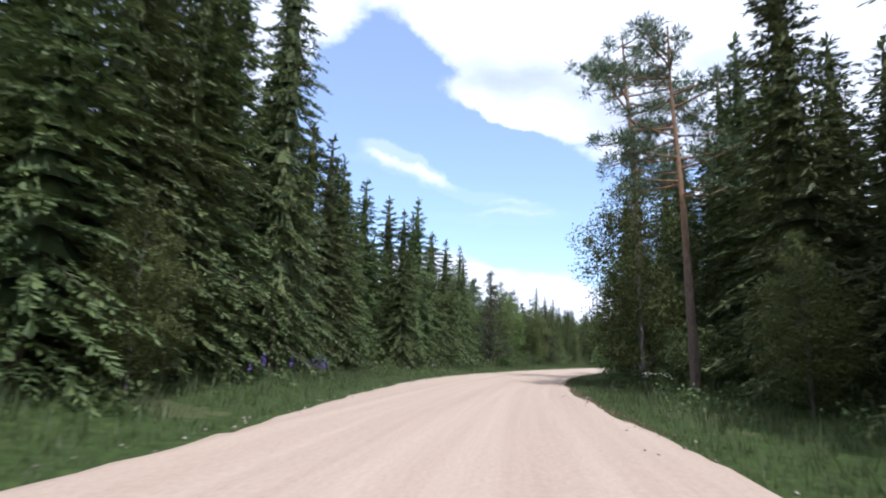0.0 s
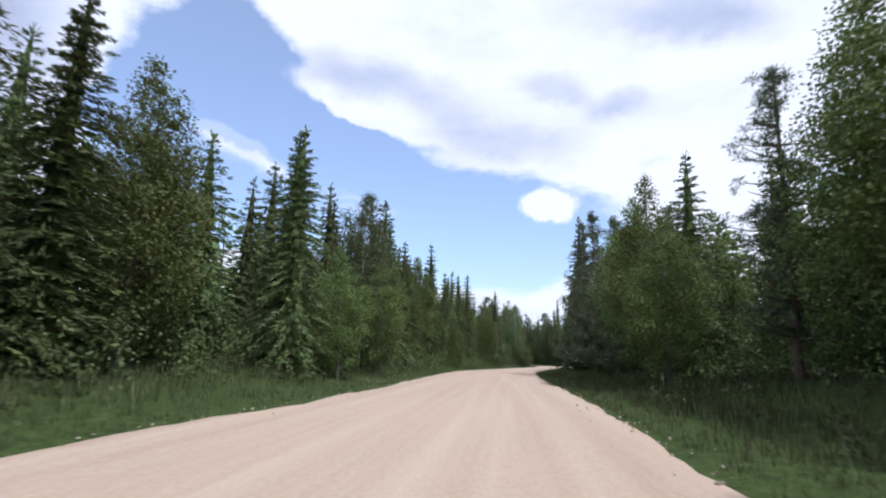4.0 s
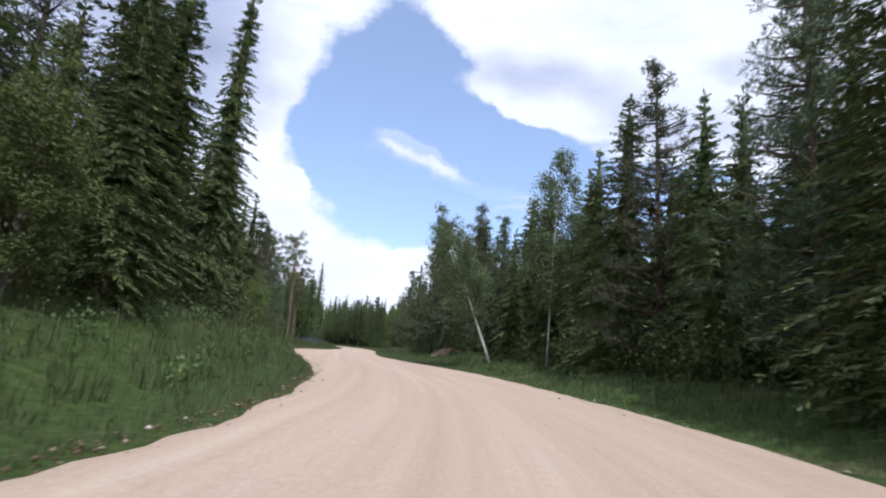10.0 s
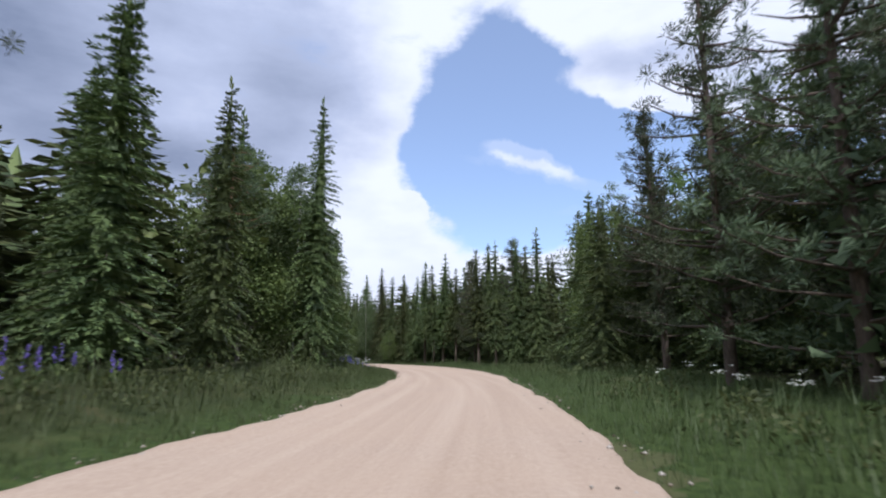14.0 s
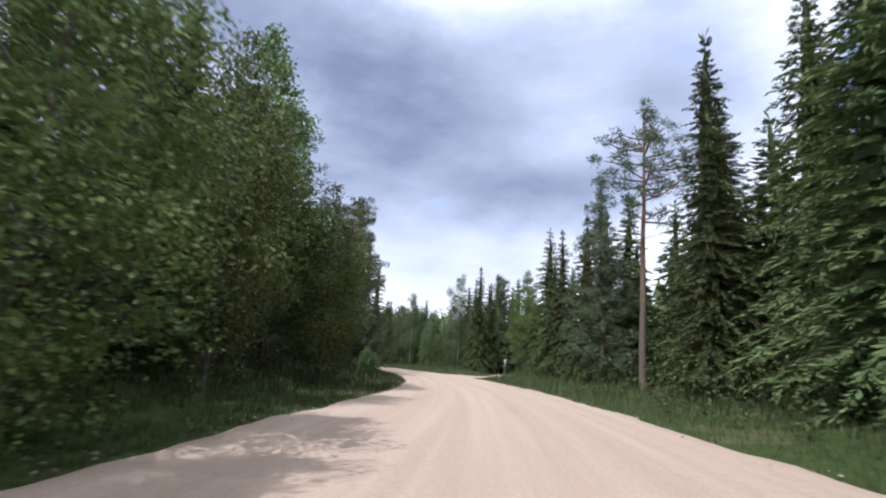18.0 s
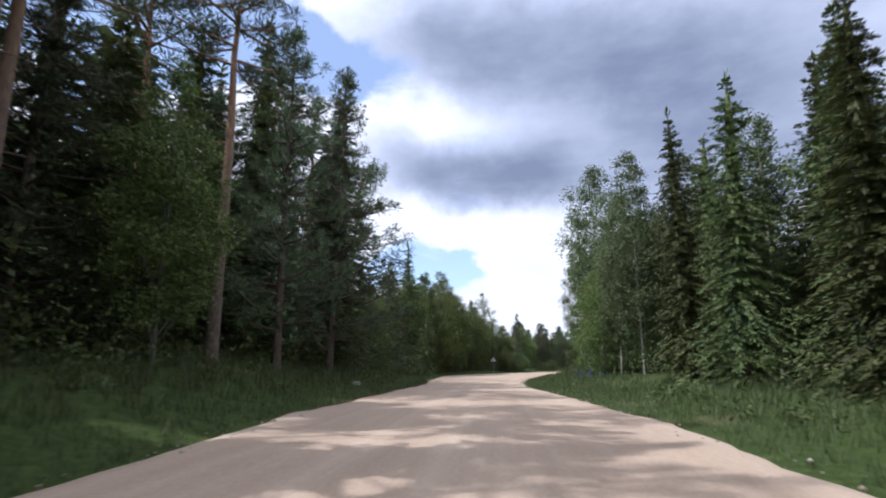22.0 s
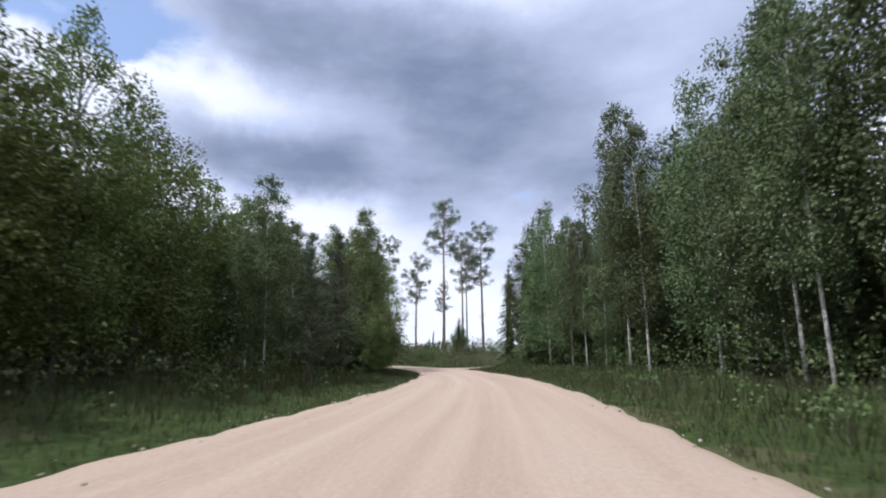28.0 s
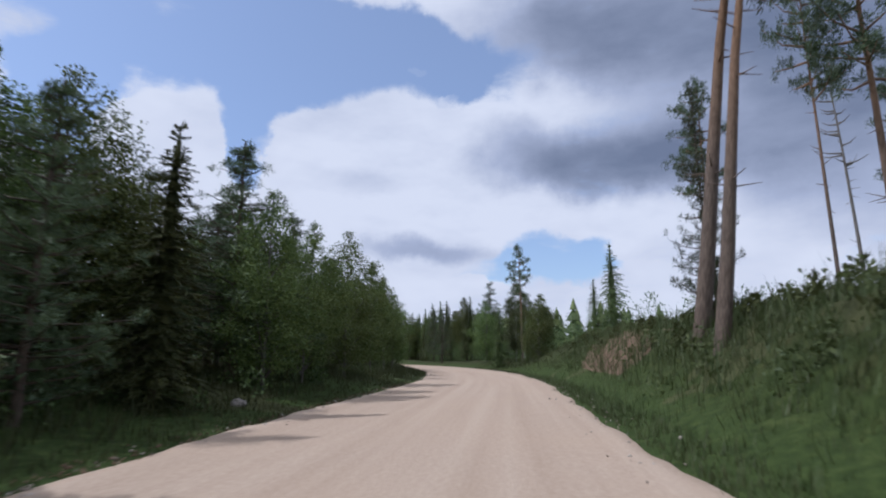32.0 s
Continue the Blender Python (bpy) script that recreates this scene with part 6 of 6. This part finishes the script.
def umbels(name, count, s0, s1, side, o0, o1):
    foot = verge_points(count, s0, s1, side, o0, o1)
    stems, heads = [], []
    for p in foot:
        h_ = wrng.uniform(0.55, 1.0)
        top = p + np.array([wrng.normal() * 0.06, wrng.normal() * 0.06, h_])
        stems.append(limb([p, top], 0.007, 0.004, 3))
        for c in range(4):
            mid_ = top + np.array([*wrng.normal(size=2) * 0.09, wrng.uniform(-0.1, 0.03)])
            stems.append(limb([p * 0.3 + top * 0.7, mid_], 0.004, 0.003, 3))
            q = mid_ + np.concatenate([wrng.normal(size=(8, 2)) * 0.035, np.zeros((8, 1))], 1)
            heads.append(sprays(q, wrng.normal(size=(8, 3)) * [1, 1, 0.2], 0.045, 0.04, wrng, 0.9))
    parts_ = [join(stems), join(heads)]
    index = np.concatenate([np.full(len(f), i) for i, (_, f) in enumerate(parts_)])
    tagged(new(name, put_mesh(name, *join(parts_), [STEM_GREEN, UMBEL_WHITE], index)), "white cow parsley flowering in the verge grass", "cow parsley", kind="stuff")


def weeds(name, count, s0, s1, side, o0, o1, tall=(0.25, 0.7)):
    """Broad-leaved weeds in clumps on the verge."""
    foot = verge_points(count, s0, s1, side, o0, o1)
    P, Dr, L, W = [], [], [], []
    for p in foot:
        h_ = wrng.uniform(*tall)
        m = int(26 + 60 * h_)
        P.append(p + wrng.normal(size=(m, 3)) * np.array([0.4, 0.4, 0.0]) * h_ + np.stack([np.zeros(m), np.zeros(m), wrng.uniform(0, 1, m) * h_], 1))
        Dr.append(wrng.normal(size=(m, 3)) + np.array([0, 0, 0.6]))
        L.append(wrng.uniform(0.07, 0.17, m))
        W.append(wrng.uniform(0.04, 0.1, m))
    P, Dr = np.concatenate(P), np.concatenate(Dr)
    V_, F_ = blades(P, Dr, np.repeat([[0, 0, 1.0]], len(P), 0), np.concatenate(L), 0.5 * np.concatenate(W), wrng, 0.9)
    tagged(new(name, put_mesh(name, V_, F_, [BUSH_LEAVES])), "broad-leaved green weeds standing in the verge grass", "weeds", kind="stuff")


lupins("lupins", 46, 13, 24, -1, 2.4, 5.0)
lupins("lupins", 60, 326, 346, -1, 3.0, 6.5)
lupins("lupins", 30, 374, 388, -1, 2.0, 4.5)
lupins("lupins", 16, 566, 574, 1, 3.5, 5.0)
lupins("lupins", 22, 646, 656, 1, 2.6, 5.0)
umbels("cow_parsley", 30, 330, 348, 1, 2.5, 5.5)
umbels("cow_parsley", 40, 372, 396, -1, 1.5, 4.5)
umbels("cow_parsley", 24, 572, 584, -1, 1.0, 3.0)
umbels("cow_parsley", 18, 20, 42, 1, 2.0, 4.0)
for s_ in range(0, 800, 100):
    weeds("weeds", 110, s_, s_ + 100, -1, 1.6, 5.5)
    weeds("weeds", 110, s_, s_ + 100, 1, 1.6, 5.5)
weeds("weeds", 120, 142, 172, -1, 0.8, 3.2, (0.7, 1.5))
weeds("weeds", 70, 292, 312, -1, 2.0, 6.0, (0.7, 1.4))
weeds("weeds", 90, 318, 340, 1, 3.5, 7.5, (0.6, 1.3))
umbels("cow_parsley", 40, 318, 340, 1, 3.0, 7.0)
weeds("weeds", 60, 636, 668, -1, 2.0, 3.6, (0.4, 0.9))


def turned(s, d, yaw=0.0, tilt=0.0, scale=1.0):
    x, y = place(s, d)
    return Matrix.LocRotScale((float(x), float(y), float(ground_z(s, d))), Euler((0, radians(tilt), radians(yaw))), (scale,) * 3)


def as_bmesh(V_, F_):
    bm = bmesh.new()
    vs = [bm.verts.new(v) for v in V_]
    for f in F_:
        bm.faces.new([vs[i] for i in f])
    return bm


def stump(s, d, radius, high):
    """A sawn stump with flared roots and a pale cut face."""
    root = tagged(new("tree_stump", None), "grey sawn tree stump among the saplings", "tree stump", "stumps in the cutting")
    root.matrix_basis = turned(s, d, trng.uniform(0, 360), trng.uniform(-4, 4))
    bm = bmesh.new()
    rings = []
    for z_, k_ in ((-0.15, 1.55), (0.08, 1.2), (0.22, 1.0), (high, 0.94)):
        rings.append([bm.verts.new((radius * k_ * (1 + 0.18 * math.sin(3 * a + s) * (k_ - 0.8)) * math.cos(a), radius * k_ * (1 + 0.18 * math.sin(3 * a + s) * (k_ - 0.8)) * math.sin(a), z_))
                      for a in [i * math.pi / 6 for i in range(12)]])
    for a, b in zip(rings, rings[1:]):
        for i in range(12):
            bm.faces.new((a[i], a[(i + 1) % 12], b[(i + 1) % 12], b[i]))
    part("stem", bm, PINE_BARK, root)
    bm = bmesh.new()
    bmesh.ops.create_cone(bm, cap_ends=True, segments=12, radius1=radius * 0.95, radius2=radius * 0.9, depth=0.02, matrix=Matrix.Translation((0, 0, high + 0.004)))
    part("cut_face", bm, DEAD_WOOD, root, "pale weathered cut face")


def log(name, s, d, length, radius, yaw, label):
    """A fallen stem with broken branch stubs."""
    root = tagged(new(name, None), label, "log", "fallen wood")
    root.matrix_basis = turned(s, d, yaw)
    line = [(-length / 2, 0, radius * 0.7), (-length / 6, 0.05, radius * 0.8), (length / 6, -0.04, radius * 0.8), (length / 2, 0.02, radius * 0.6)]
    part("stem", as_bmesh(*limb(line, radius, radius * 0.6, 9)), DEAD_WOOD, root)
    for i in range(4):
        x_ = length * trng.uniform(-0.4, 0.45)
        a = trng.uniform(0.2, 2.9)
        tip = (x_ + 0.2, math.cos(a) * trng.uniform(0.3, 0.7), radius + math.sin(a) * trng.uniform(0.2, 0.6))
        part("branch_stub", as_bmesh(*limb([(x_, 0, radius * 0.8), tip], 0.03, 0.008, 5)), DEAD_WOOD, root)


def snag(s, d, high, radius, tilt):
    """A broken-off dead trunk with a splintered top."""
    root = tagged(new("broken_trunk", None), "broken-off dead pine trunk with splintered top", "dead tree", "standing dead trees")
    root.matrix_basis = turned(s, d, trng.uniform(0, 360), tilt)
    part("trunk", as_bmesh(*limb([(0, 0, -0.3), (0.03, 0, high * 0.4), (0.02, 0.04, high * 0.8), (0, 0, high)], radius, radius * 0.72, 9)), PINE_BARK, root)
    for i in range(5):
        a = i * 1.256
        c = (math.cos(a) * radius * 0.4, math.sin(a) * radius * 0.4)
        part("splinter", as_bmesh(*limb([(*c, high - 0.1), (c[0] * 1.3, c[1] * 1.3, high + trng.uniform(0.15, 0.6))], radius * 0.32, 0.01, 4)), DEAD_WOOD, root)


for i in range(26):
    stump(trng.uniform(746, 806), trng.uniform(9, 34), trng.uniform(0.14, 0.26), trng.uniform(0.25, 0.5))
snag(778, 13.7, 4.0, 0.2, 1.5)
snag(771, 19, 3.2, 0.17, -3)
for i in range(9):
    log("fallen_log", trng.uniform(750, 800), trng.uniform(8, 26), trng.uniform(2.0, 5.0), trng.uniform(0.08, 0.16), trng.uniform(0, 180), "grey fallen log with broken branch stubs")


def rock(s, d, size, seed):
    r = np.random.default_rng(seed)
    bm = bmesh.new()
    bmesh.ops.create_icosphere(bm, subdivisions=2, radius=size)
    for v in bm.verts:
        v.co *= 1 + 0.16 * math.sin(4.1 * v.co.x / size + seed) * math.cos(3.3 * v.co.y / size) + r.normal() * 0.05
        v.co.z *= 0.62
    me = bpy.data.meshes.new("rock")
    bm.to_mesh(me)
    bm.free()
    me.materials.append(ROCK)
    ob = tagged(new("rock", me), "pale grey fieldstone lying on the verge", "rock", "stones on the verges")
    ob.matrix_basis = turned(s, d, r.uniform(0, 360))
    ob.location.z += size * 0.2


for i, (s_, d_, z_) in enumerate(((34, -8.6, 0.22), (37, -9.4, 0.28), (40, -8.8, 0.2), (42, -9.8, 0.24), (45, -9.2, 0.18), (761, 4.2, 0.26), (776, -6.2, 0.2), (214, -5.2, 0.2), (305, 7.2, 0.25), (299, 6.9, 0.3), (552, -6.4, 0.2))):
    rock(s_, d_, z_, i + 1)


def berm(name, s0, s1, side, spread, label):
    """Clods of graded earth and torn turf thrown along the road's edge."""
    m = int((s1 - s0) * 30)
    s = wrng.uniform(s0, s1, m)
    d = sample(RIGHT_EDGE if side > 0 else LEFT_EDGE, s) + side * wrng.normal(0.05, spread, m)
    x, y = place(s, d)
    size = wrng.uniform(0.01, 0.034, m) * wrng.uniform(0.4, 1.2, m)
    V_, F_ = lumps(np.stack([x, y, 0.03 + size * 0.3], 1), size, wrng, 0.7)
    tagged(new(name, put_mesh(name, V_, F_, [SAND])), label, "earth clods", kind="stuff")


berm("earth_clods", 10, 60, 1, 0.13, "loose clods of sandy earth along the road edge")
berm("earth_clods", 575, 660, 1, 0.13, "loose clods of sandy earth along the road edge")
berm("earth_clods", 715, 765, 1, 0.13, "loose clods of sandy earth along the road edge")
berm("earth_clods", 372, 398, -1, 0.2, "loose reddish clods of graded earth along the road edge")
berm("earth_clods", 234, 262, -1, 0.2, "loose reddish clods of graded earth along the road edge")
berm("earth_clods", 540, 572, -1, 0.2, "loose reddish clods of graded earth along the road edge")
berm("earth_clods", 765, 790, -1, 0.2, "loose reddish clods of graded earth along the road edge")
